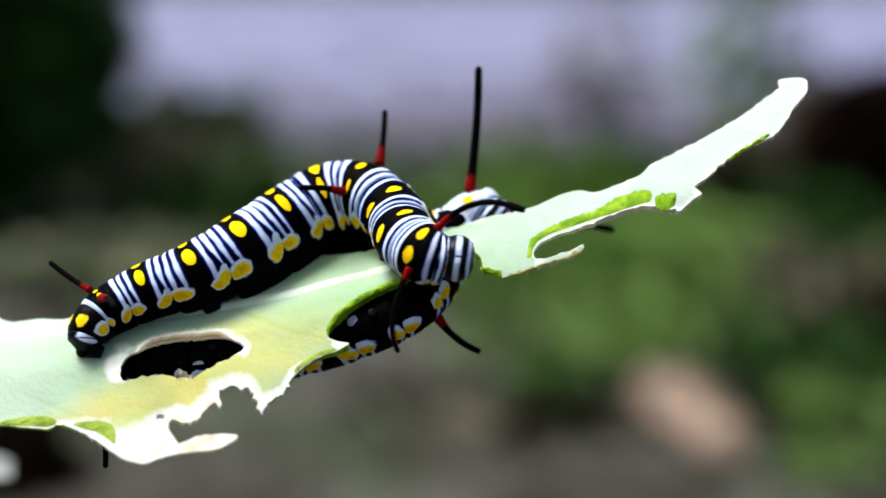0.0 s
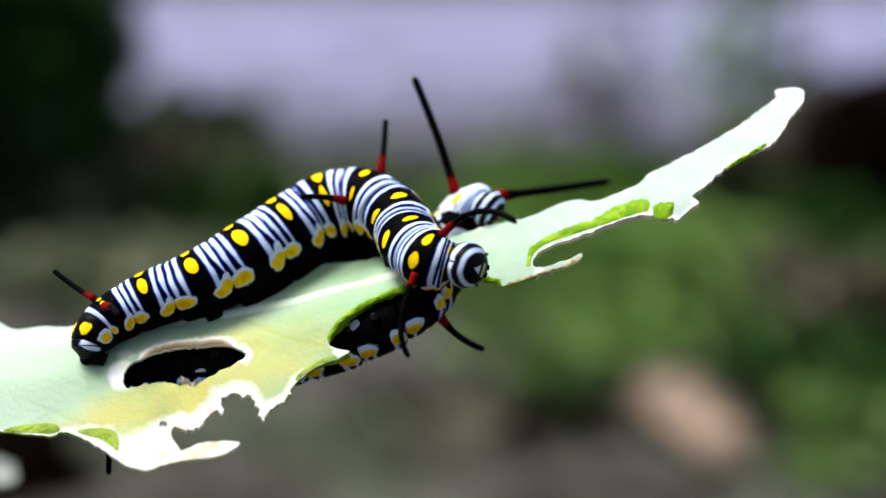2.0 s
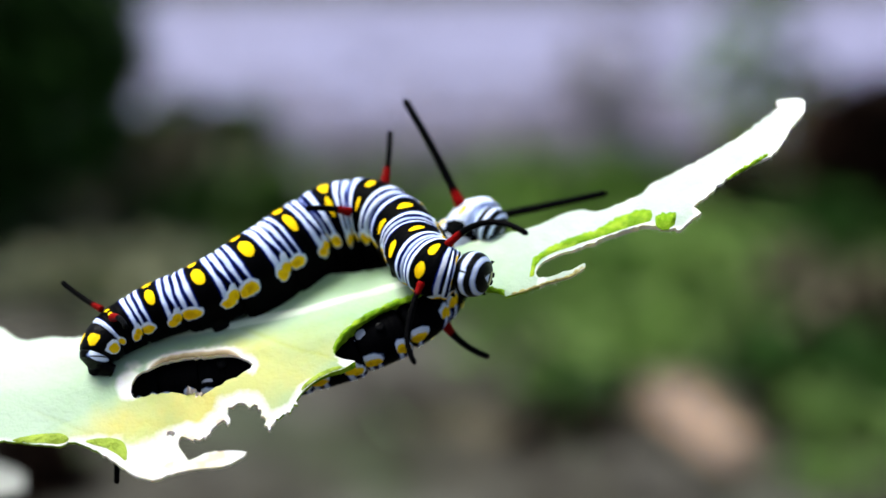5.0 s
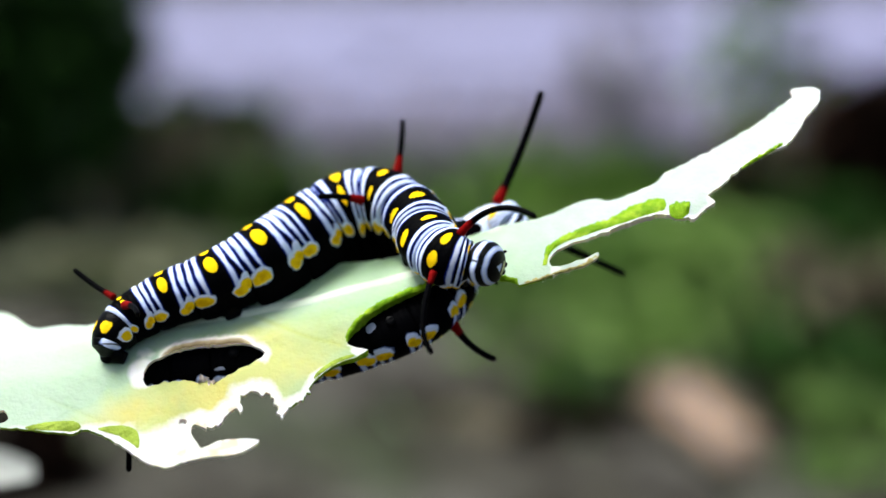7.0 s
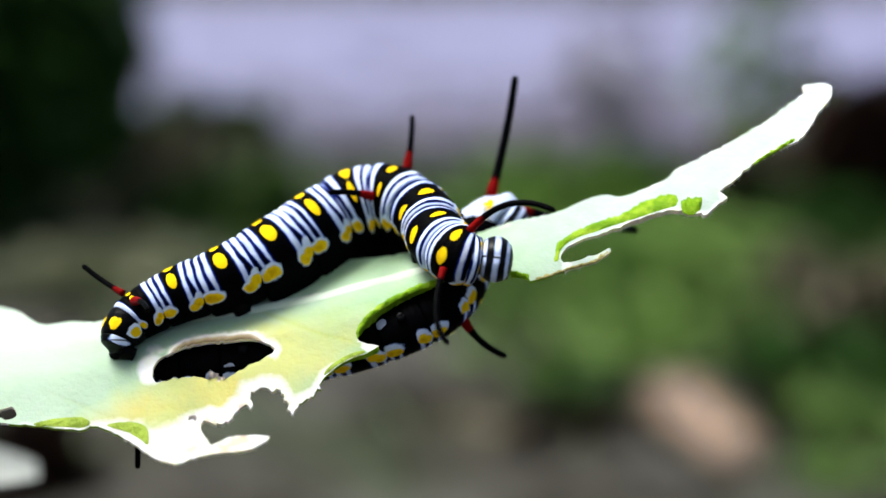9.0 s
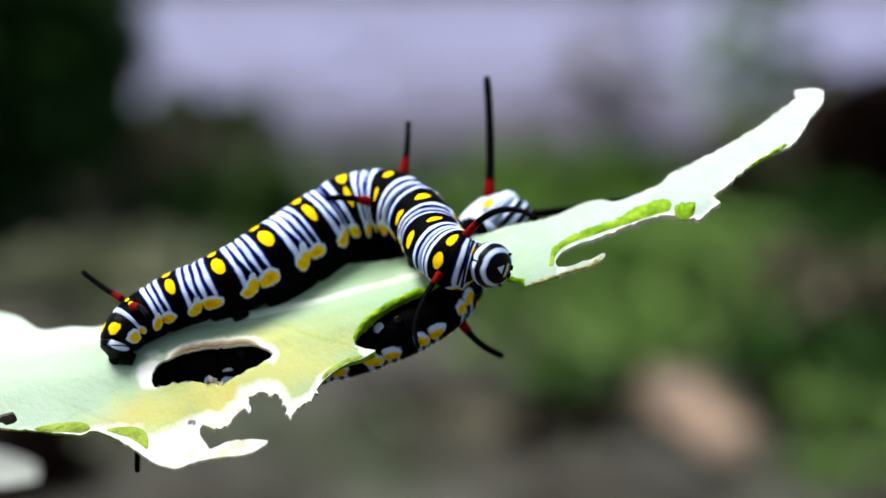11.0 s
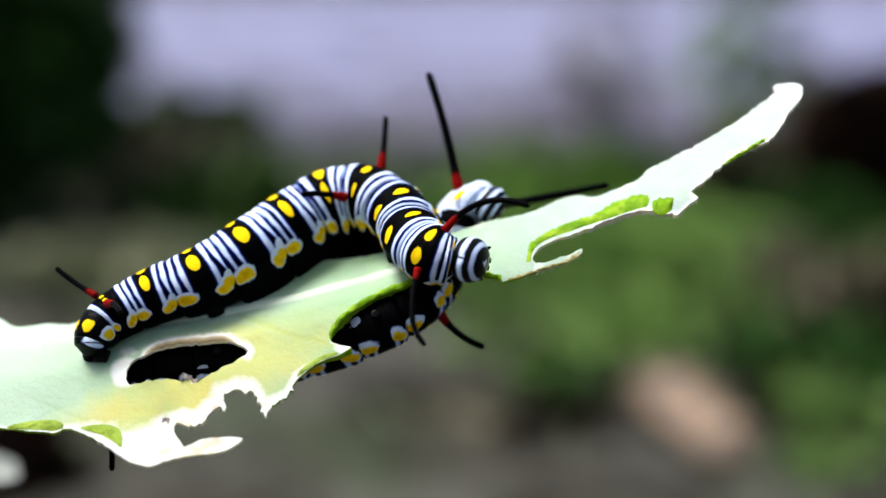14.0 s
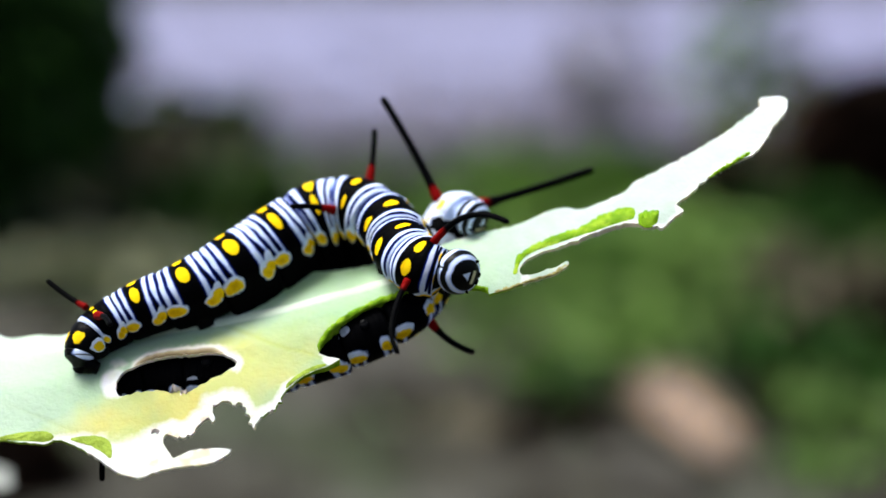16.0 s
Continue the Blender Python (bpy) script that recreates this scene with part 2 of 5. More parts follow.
def soil_material():
    m = Mat("garden_soil", 0.9, 0.15)
    m.base((0.038, 0.035, 0.025)).over((0.080, 0.075, 0.064), m.noise(7, 4.0).below(0.47, 0.12)).over((0.012, 0.009, 0.006), m.noise(11, 4.0).below(0.455, 0.08))
    m.over((0.035, 0.065, 0.018), m.noise(3.2, 3.0).below(0.42, 0.1) * 0.5).over((0.16, 0.155, 0.15), m.cells(60).below(0.18, 0.1) * 0.5)
    return m.bump(m.noise(40, 6.0), 0.02, 0.9).done()


def concrete_material():
    m = Mat("pale_concrete", 0.8, 0.25)
    m.base((0.12, 0.113, 0.175)).over((0.285, 0.285, 0.455), m.noise(0.9, 3.0).below(0.48, 0.16)).over((0.10, 0.09, 0.12), m.noise(2.3, 5.0).below(0.42, 0.12) * 0.7)
    return m.bump(m.noise(60, 5.0), 0.004, 0.6).done()


def dry_leaf_material():
    m = Mat("dry_leaf", 0.7, 0.25)
    m.base((0.26, 0.17, 0.11)).over((0.50, 0.33, 0.22), m.noise(18, 3.0).below(0.49, 0.1)).over((0.07, 0.05, 0.03), m.noise(24, 4.0).below(0.44, 0.1))
    m.over((0.045, 0.036, 0.022), (m.attr("rim") + (m.noise(30, 3.0) - 0.5) * 0.9).op("SUBTRACT", 0.42).op("MULTIPLY", 2.6, clamp=True) * 0.9)
    return m.bump(m.noise(160, 4.0), 0.002, 0.8).done()


BODY_RINGS = ((0.735, 0.047, 1.2, -0.02, 0.0), (0.895, 0.052, 0.55, 0.060, 0.05), (1.055, 0.046, 0.7, 0.026, 0.03), (0.055, 0.046, 0.7, 0.026, 0.03), (0.218, 0.043, 0.7, 0.030, 0.035))
ARCH_RINGS = ((0.755, 0.068, 1.0, 0.03, 0.0), (0.955, 0.056, 0.8, 0.06, 0.02), (-0.045, 0.056, 0.8, 0.06, 0.02), (0.155, 0.066, 0.9, 0.03, 0.03))
FRONT_RINGS = ((0.785, 0.044, 1.5, 0.0, 0.0), (0.960, 0.032, 1.3, 0.05, 0.0), (-0.040, 0.032, 1.3, 0.05, 0.0), (0.150, 0.036, 1.5, 0.0, 0.0))
CHEST_RINGS = ((0.84, 0.060, 1.5, 0.0, 0.0), (0.20, 0.045, 1.2, 0.03, 0.0), (0.055, 0.040, 1.3, 0.0, 0.0))
COLLAR_RINGS = ((0.08, 0.055, 1.5, 0.0, 0.0), (0.345, 0.070, 1.5, 0.0, 0.0))
NECK_RINGS = ((0.0, 0.13, 1.5, 0.0, 0.0), (0.19, 0.046, 1.5, 0.0, 0.0), (0.325, 0.044, 1.5, 0.0, 0.0), (0.455, 0.044, 1.5, 0.0, 0.0), (0.92, 0.11, 1.5, 0.0, 0.0), (0.73, 0.05, 1.5, 0.0, 0.0), (0.60, 0.05, 1.5, 0.0, 0.0))
REAR_RINGS = ((0.07, 0.075, 1.5, 0.0, 0.0), (0.90, 0.055, 0.9, 0.02, 0.0))
SKIN, FRONT, CHEST = skin_material("caterpillar_skin", BODY_RINGS), skin_material("front_skin", FRONT_RINGS, spot_turn=0.56), skin_material("chest_skin", spots_at=((0.58, 1.05, 0.15, 0.30), (0.88, 0.85, 0.13, 0.28)), reach=1.75)
ARCH, REAR, SHOULDER = skin_material("arch_skin", ARCH_RINGS), skin_material("rear_skin", REAR_RINGS, spot_turn=0.22, spot_tall=0.2), skin_material("shoulder_skin", CHEST_RINGS)
COLLAR, TAIL, STERN, HEAD = skin_material("collar_skin", COLLAR_RINGS, spots_at=((0.36, 0.50, 0.10, 0.24),)), tail_material("tail_skin", False), tail_material("tail_tip_skin", True), head_material()
NECK = skin_material("neck_skin", NECK_RINGS, spots_at=((0.04, 0.90, 0.10, 0.26),), reach=1.7)
FEELER, BLADE, CUT = tentacle_material(), leaf_material(), cut_material()
LEGS = Mat("leg_black", 0.35, 0.04).base(BLACK)
LEGS.bump(LEGS.noise(3000, 2.0), 0.0001, 0.8)
LEGS = LEGS.done()
RIB = Mat("midrib_pale", 0.55, 0.25)
RIB.base((0.62, 0.69, 0.57)).over((0.52, 0.62, 0.46), RIB.noise(300, 3.0).below(0.5, 0.2))
RIB.bump(RIB.noise(1500, 3.0), 0.0001, 0.8)
RIB = RIB.done()
ROLL = plain_leafy("rolled_leaf_edge", (0.20, 0.31, 0.02), (0.33, 0.41, 0.06), 650)
DRIED = plain_leafy("dried_edge", (0.26, 0.23, 0.07), (0.34, 0.30, 0.11), 700)
SHRED = plain_leafy("dried_shred", (0.78, 0.62, 0.55), (0.88, 0.78, 0.72), 900)
STEM = plain_leafy("stem_green", (0.22, 0.32, 0.14), (0.26, 0.36, 0.17), 200)
PALELEAF = plain_leafy("pale_leaf", (0.36, 0.37, 0.34), (0.40, 0.41, 0.38), 200)
SOIL, CONCRETE, DRYLEAF = soil_material(), concrete_material(), dry_leaf_material()
DARKLEAF = plain_leafy("shrub_leaf", (0.006, 0.023, 0.003), (0.033, 0.086, 0.012), 60)
GRASS = plain_leafy("grass_blade", (0.065, 0.12, 0.025), (0.12, 0.19, 0.050), 50)
WEED = plain_leafy("weed_leaf", (0.075, 0.15, 0.02), (0.14, 0.24, 0.045), 60)
LUSH = plain_leafy("lush_weed_leaf", (0.16, 0.26, 0.055), (0.26, 0.39, 0.115), 60)
MOSS = plain_leafy("dull_green_leaf", (0.022, 0.055, 0.008), (0.062, 0.115, 0.022), 60)
LITTER = plain_leafy("pale_olive_leaf", (0.24, 0.25, 0.15), (0.38, 0.38, 0.25), 60)
OLIVE = plain_leafy("olive_leaf", (0.075, 0.066, 0.041), (0.155, 0.132, 0.09), 60)
RUST = plain_leafy("rusty_leaf", (0.07, 0.028, 0.010), (0.13, 0.055, 0.020), 60, 0.7)
# near-black brown leaves that fill the darkest spots of the bed
BROWN = plain_leafy("dark_brown_leaf", (0.004, 0.002, 0.001), (0.018, 0.007, 0.003), 60, 0.7)
PEBBLE = plain_leafy("pebble", (0.018, 0.016, 0.012), (0.10, 0.095, 0.085), 60, 0.8)
MAUVE = plain_leafy("dry_stalk", (0.20, 0.175, 0.21), (0.29, 0.26, 0.30), 60, 0.8)


# ---- building helpers ----
def fill(name, verts, faces, materials, attrs=None, slots=None, smooth=True):
    me = bpy.data.meshes.new(name)
    me.from_pydata([tuple(v) for v in verts], [], faces)
    for mat in materials if isinstance(materials, (list, tuple)) else [materials]:
        me.materials.append(mat)
    for key, values in (attrs or {}).items():
        me.attributes.new(key, "FLOAT", "POINT").data.foreach_set("value", np.array(values, dtype=np.float32))
    if slots is not None:
        me.polygons.foreach_set("material_index", slots)
    me.polygons.foreach_set("use_smooth", [smooth] * len(me.polygons))
    me.update()
    return me


def part(name, me, parent, label="", m=None):
    """One mesh object under a thing or under a part."""
    ob = new(name, me)
    ob.parent = parent
    if m is not None:
        ob.matrix_basis = m
    return tagged(ob, label)


def thing(name, m, label, category, group="", kind=""):
    ob = new(name)
    ob.empty_display_size = 0.01
    ob.matrix_basis = m
    return tagged(ob, label, category, group, kind)


def curve(points, u):
    """Catmull-Rom through points (arrays), u from 0 to len - 1."""
    points = np.asarray(points, float)
    i = int(min(max(math.floor(u), 0), len(points) - 2))
    f = u - i
    p0, p1, p2, p3 = points[max(i - 1, 0)], points[i], points[i + 1], points[min(i + 2, len(points) - 1)]
    return 0.5 * (2 * p1 + (p2 - p0) * f + (2 * p0 - 5 * p1 + 4 * p2 - p3) * f * f + (3 * p1 - p0 - 3 * p2 + p3) * f ** 3)


def unit(v):
    v = np.asarray(v, float)
    return v / max(np.linalg.norm(v), 1e-12)


def tube(path, radii, sides=12, up=(0, 0, 1), cap=True):
    """Verts, faces and the share along of a round tube through path."""
    path = [np.asarray(p, float) for p in path]
    verts, along, faces = [], [], []
    n = len(path)
    for i, p in enumerate(path):
        axis = unit(path[min(i + 1, n - 1)] - path[max(i - 1, 0)])
        side = unit(np.cross(axis, up if abs(np.dot(axis, up)) < 0.95 else (1, 0, 0)))
        top = np.cross(side, axis)
        for j in range(sides):
            a = 2 * math.pi * j / sides
            verts.append(p + radii[i] * (math.cos(a) * side + math.sin(a) * top))
            along.append(i / (n - 1))
    for i in range(n - 1):
        for j in range(sides):
            k = (j + 1) % sides
            faces.append((i * sides + j, i * sides + k, (i + 1) * sides + k, (i + 1) * sides + j))
    if cap:
        faces.append(tuple(reversed(range(sides))))
        faces.append(tuple(range((n - 1) * sides, n * sides)))
    return verts, faces, along


# ---- ground ----
def build_ground():
    n, size = 120, 30.0
    verts, faces = [], []
    xs = [math.copysign(abs(u) ** 2.2, u) * size for u in np.linspace(-1, 1, n)]
    ys = [1.2 + v for v in xs]
    for y in ys:
        for x in xs:
            near = max(0.0, 1 - math.hypot(x, y - 1.2) / 3)
            verts.append((x, y, near * 0.02 * (noise.noise((x * 6, y * 6, 0)) - 0.3) - (0.012 if 2.4 < y < 11 else 0)))
    for j in range(n - 1):
        for i in range(n - 1):
            faces.append((j * n + i, j * n + i + 1, (j + 1) * n + i + 1, (j + 1) * n + i))
    tagged(new("ground", fill("ground", verts, faces, SOIL)), "grey-brown garden soil with damp and mossy patches", "ground", kind="structure")


def build_paving():
    """Pale concrete slabs beyond the bed."""
    path = thing("pavement", pose(0, 0, 0), "pale bluish grey concrete paving slabs beyond the garden bed", "pavement", kind="structure")
    bm = bmesh.new()
    bmesh.ops.create_cube(bm, size=1, matrix=Matrix.Diagonal((0.985, 0.985, 0.05, 1)))
    bmesh.ops.bevel(bm, geom=bm.edges[:], offset=0.008, segments=1, affect="EDGES")
    me = bpy.data.meshes.new("slab")
    bm.to_mesh(me)
    bm.free()
    me.materials.append(CONCRETE)
    for j in range(8):
        for i in range(-6, 7):
            part("slab", me, path, m=pose(i + 0.2 * (j % 2), 2.95 + j, 0.0 + 0.002 * ((i * 7 + j * 3) % 3)))


def build_unseen_wall():
    """A plain rendered wall, unseen, added behind the lens to block sky and bounce light."""
    bm = bmesh.new()
    bmesh.ops.create_cube(bm, size=1, matrix=Matrix.Translation((0, -6.0, 1.3)) @ Matrix.Diagonal((14, 0.25, 2.7, 1)))
    bmesh.ops.bevel(bm, geom=bm.edges[:], offset=0.01, segments=1, affect="EDGES")
    me = bpy.data.meshes.new("unseen_wall")
    bm.to_mesh(me)
    bm.free()
    m = Mat("unseen_wall_render", 0.85, 0.2)
    m.base((0.62, 0.60, 0.57)).over((0.50, 0.48, 0.45), m.noise(2, 4.0).below(0.48, 0.2))
    me.materials.append(m.bump(m.noise(90, 4.0), 0.004, 0.6).done())
    tagged(new("unseen_wall", me), "plain pale weathered rendered wall, unseen, added behind the lens to shape light", "wall", kind="structure")


# ---- plants behind ----
def leaf_cloud(count, centre, spread, size, rng, droop=0.3, clumps=0):
    """Many small bent leaves, gathered in clumps."""
    verts, faces = [], []
    heads = [unit(rng.normal(size=3)) * rng.random() ** 0.4 for _ in range(clumps)]
    for _ in range(count):
        v = unit(rng.normal(size=3)) * rng.random() ** 0.45
        if clumps:
            v = heads[int(rng.integers(clumps))] * 0.85 + v * 0.30
        p = np.array(centre) + v * np.array(spread)
        d = unit(v * [1, 1, 0.5] + rng.normal(size=3) * 0.7 - [0, 0, droop])
        s = unit(np.cross(d, rng.normal(size=3)))
        n = np.cross(s, d)
        l, w = size * (0.6 + 0.8 * rng.random()), size * (0.22 + 0.16 * rng.random())
        k = len(verts)
        verts += [p, p + d * l * 0.5 + s * w, p + d * l * 0.55 - n * w * 0.35, p + d * l * 0.5 - s * w, p + d * l - n * l * 0.15]
        faces += [(k, k + 1, k + 2), (k, k + 2, k + 3), (k + 1, k + 4, k + 2), (k + 2, k + 4, k + 3)]
    return verts, faces


def shrub(name, x, y, spread, height, count, size, mat, seed, label, stems=5, clumps=0):
    rng = np.random.default_rng(seed)
    ob = thing(name, pose(x, y, -0.01), label, "plant")
    for i in range(stems):
        a = 2 * math.pi * i / stems + rng.random()
        end = np.array([math.cos(a) * spread[0] * 0.6, math.sin(a) * spread[1] * 0.6, height * (0.6 + 0.3 * rng.random())])
        path = [np.array([0.01 * math.cos(a), 0.01 * math.sin(a), -0.02]) * (1 - u) + end * u + np.array([0, 0, 0.15 * height * u * (1 - u)]) for u in np.linspace(0, 1, 6)]
        v, f, _ = tube(path, np.linspace(0.007, 0.002, 6), 6)
        part("stem", fill("stem", v, f, STEM), ob)
    v, f = leaf_cloud(count, (0, 0, height * 0.55), (spread[0], spread[1], height * 0.5), size, rng, clumps=clumps)
    v = [(p[0], p[1], max(p[2], 0.012)) for p in v]
    part("crown", fill("crown", v, f, mat), ob)
    return ob


def grass_patch(name, places, mat, seed, label):
    """Uncountable low blades on the soil."""
    rng = np.random.default_rng(seed)
    verts, faces = [], []
    for x0, y0, rx, ry, count, tall in places:
        for _ in range(count):
            a, r = rng.random() * 6.283, rng.random() ** 0.6
            p = np.array([x0 + math.cos(a) * r * rx, y0 + math.sin(a) * r * ry, -0.012])
            h, t = tall * (0.5 + 0.7 * rng.random()), rng.random() * 6.283
            lean = np.array([math.cos(t), math.sin(t), 0]) * h * (0.2 + 0.6 * rng.random())
            w = np.array([-math.sin(t), math.cos(t), 0]) * (0.002 + 0.003 * rng.random())
            k = len(verts)
            verts += [p - w, p + w, p + lean * 0.4 + [0, 0, h * 0.65] + w * 0.8, p + lean * 0.4 + [0, 0, h * 0.65] - w * 0.8, p + lean + [0, 0, h]]
            faces += [(k, k + 1, k + 2, k + 3), (k + 3, k + 2, k + 4)]
    tagged(new(name, fill(name, verts, faces, mat)), label, "grass", kind="stuff")


def gravel(places, seed):
    """Pebbles and crumbs of soil, too many to count."""
    rng = np.random.default_rng(seed)
    verts, faces = [], []
    octa = [(0, 2, 4), (2, 1, 4), (1, 3, 4), (3, 0, 4), (2, 0, 5), (1, 2, 5), (3, 1, 5), (0, 3, 5)]
    for x0, y0, rx, ry, count in places:
        for _ in range(count):
            p = np.array([x0 + rx * (2 * rng.random() - 1), y0 + ry * (2 * rng.random() - 1), -0.006])
            r = 0.004 + 0.014 * rng.random() ** 3
            k = len(verts)
            for d in ((1, 0, 0), (-1, 0, 0), (0, 1, 0), (0, -1, 0), (0, 0, 0.7), (0, 0, -0.7)):
                verts.append(p + r * (np.array(d) + rng.normal(size=3) * 0.15))
            faces += [tuple(k + i for i in f) for f in octa]
    tagged(new("gravel", fill("gravel", verts, faces, PEBBLE, smooth=False)), "grey and brown pebbles scattered over the soil", "gravel", kind="stuff")


def fallen_leaf(x, y, length, width, turn, label):
    n, verts, faces, rim = 14, [], [], []
    for i in range(n + 1):
        u = i / n
        w = width * math.sin(math.pi * min(max(u, 0.02), 0.98)) ** 1.1 * (1 + 0.12 * math.sin(9 * u))
        for j, v in enumerate((-1, -0.5, 0, 0.5, 1)):
            rim.append(max(abs(v), abs(2 * u - 1)))
            verts.append(((u - 0.5) * length, v * w * 0.5, 0.012 + 0.12 * width * v * v * (0.6 + 0.4 * math.sin(5 * u)) + 0.03 * length * math.sin(7 * u) ** 2))
    for i in range(n):
        for j in range(4):
            faces.append((i * 5 + j, i * 5 + j + 1, (i + 1) * 5 + j + 1, (i + 1) * 5 + j))
    low = len(verts)
    verts += [(a, b, c - 0.003) for a, b, c in verts]
    faces += [tuple(low + k for k in reversed(f)) for f in faces]
    ob = thing("fallen_leaf", pose(x, y, -0.008, 0, 0, turn), label, "dry leaf")
    part("blade", fill("blade", verts, faces, DRYLEAF, {"rim": rim * 2}), ob)
    v, f, _ = tube([(-0.65 * length, 0, 0.004), (0, 0, 0.02 + 0.0), (0.48 * length, 0, 0.02)], [0.003, 0.0025, 0.001], 6)
    part("midrib", fill("midrib", v, f, MAUVE), ob)
    return ob


# ---- the eaten leaf ----
# millimetres in the plant's frame, across and up, from the stalk along the far margin to the tip
FAR_EDGE = [(-62.86, -9.31), (-59.77, -6.92), (-54.97, -4.39), (-48.62, -4), (-42.47, -4.81), (-39.59, -5.33), (-36.87, -6.15), (-34.19, -5.9), (-30.76, -5.69), (-23.03, -3.38), (-14.59, -1.1), (-10.7, -0.62), (-6.83, -0.24), (-3.03, 0.61), (0.76, 1.7), (3.6, 2.65), (6.87, 3.3), (8.77, 4.05), (10.2, 4.67), (11.57, 4.89), (12.52, 4.67), (14.05, 5.18), (15.22, 5.65), (16.41, 6.22), (17.21, 7), (17.68, 7.24)]
TIP_EDGE = [(20.73, 8.74), (24.29, 10.73), (26.45, 12.31), (28.04, 13.45), (28.12, 14.18), (28.93, 14.3), (29.92, 14.16), (30.06, 13.49), (29.42, 12.4), (28.43, 11.44), (27.75, 10.45), (26.66, 9.21), (24.87, 8.38), (23.06, 7.34), (21.68, 6.26), (20.39, 5.19), (20.02, 4.96), (20.58, 4.44), (19.8, 3.9), (18.77, 3.08), (18.4, 3.13), (17.43, 3.19)]
BITE_FRONT = [(16.94, 3.38), (16.03, 3.44), (14.26, 3), (12.08, 2.13), (10.4, 1.54), (8.68, 0.95), (7.65, 0.32), (7.2, -0.27), (7.45, -0.76), (8.78, -0.54), (10.35, 0.04), (11.12, 0.4), (11, -0.04), (9.87, -0.67), (7.86, -1.3), (6.3, -1.83), (4.74, -2.24), (4.53, -1.75), (3.24, -1.62)]
BITE_BACK = [(3.01, -0.64), (2.12, -0.14), (0.28, -0.42), (-1.56, -1.69), (-3.28, -2.55), (-4.74, -3.05), (-6.52, -3.94), (-7.83, -4.82), (-8.78, -5.87), (-9.18, -6.73), (-8.52, -7.19), (-7.34, -7.39)]
TORN_EDGE = [(-8.26, -7.95), (-9.66, -8.43), (-10.74, -9.11), (-11.58, -9.82), (-11.89, -10.44), (-12.58, -11.27), (-13.42, -11.77), (-13.89, -12.59), (-14.45, -11.62), (-15.06, -10.9), (-16.2, -10.63), (-17.06, -10.92), (-17.4, -11.46), (-17.2, -12.02), (-18.25, -12.2), (-18.81, -12.96), (-19.84, -13.4)]
FINGER_EDGE = [(-20.85, -13.07), (-21, -13.66), (-20.32, -14.36), (-19.9, -14.73), (-18.8, -14.22), (-17.29, -14.04), (-15.48, -14.07), (-16.1, -14.61), (-17.33, -15.08), (-19.05, -15.23), (-20.96, -15.57)]
NEAR_EDGE = [(-22.62, -16.06), (-24.23, -15.8), (-25.51, -15.12), (-27.55, -14.21), (-29.56, -13.6), (-30.54, -13.89), (-32.15, -13.8), (-34.45, -13.67), (-37.23, -13.54), (-41.44, -13.35), (-47.38, -13.54), (-53.92, -12.94), (-59.42, -11.35), (-62.39, -9.93)]
HOLE = [(-25.52, -9.56), (-25.4, -8.93), (-24.93, -8.41), (-23.62, -7.81), (-21.67, -7.33), (-19.58, -7.17), (-17.55, -7.02), (-16.56, -7.27), (-15.74, -7.69), (-16.32, -8.29), (-16.96, -8.68), (-18.5, -9.41), (-19.46, -10.13), (-20.13, -9.8), (-20.69, -10.01), (-22.99, -9.91), (-24.49, -10.27), (-25.16, -10.36)]
SMALL_HOLE = [(-37.88, -12.74), (-37.5, -12.51), (-37.0, -12.41), (-36.5, -12.51), (-36.13, -12.74), (-36.06, -12.99), (-36.44, -13.18), (-37.0, -13.24), (-37.56, -13.13), (-37.88, -12.96)]
RIB_LINE = [(-61.6, -9.72), (-50.43, -9.26), (-36.54, -7.41), (-24.79, -5.76), (-14.09, -3.99), (-8.99, -2.73), (-4.35, -1.53), (1.2, 0.3), (4.5, 1.4)]
SHREDS = [(-20.5, -9.76, 0.8), (-19.83, -10.01, 0.5), (-21.73, -12.89, 0.6)]
ROLLS = [([(-8.3, -7.62), (-9.75, -8.05), (-10.9, -8.7), (-11.75, -9.5)], [(-8.1, -7.9), (-9.66, -8.46), (-10.78, -9.14), (-11.62, -9.85)]),
         ([(-35.2, -13.6), (-33.12, -13.08), (-31.2, -12.9), (-30.16, -13.08)], [(-34.35, -13.71), (-31.97, -13.79), (-30.5, -13.85), (-29.72, -13.48)]),
         ([(-28.92, -13.43), (-26.48, -13.2), (-25.29, -13.58), (-24.85, -14.73)], [(-28.7, -13.63), (-26.99, -14.08), (-25.68, -14.63), (-24.86, -15.03)])]
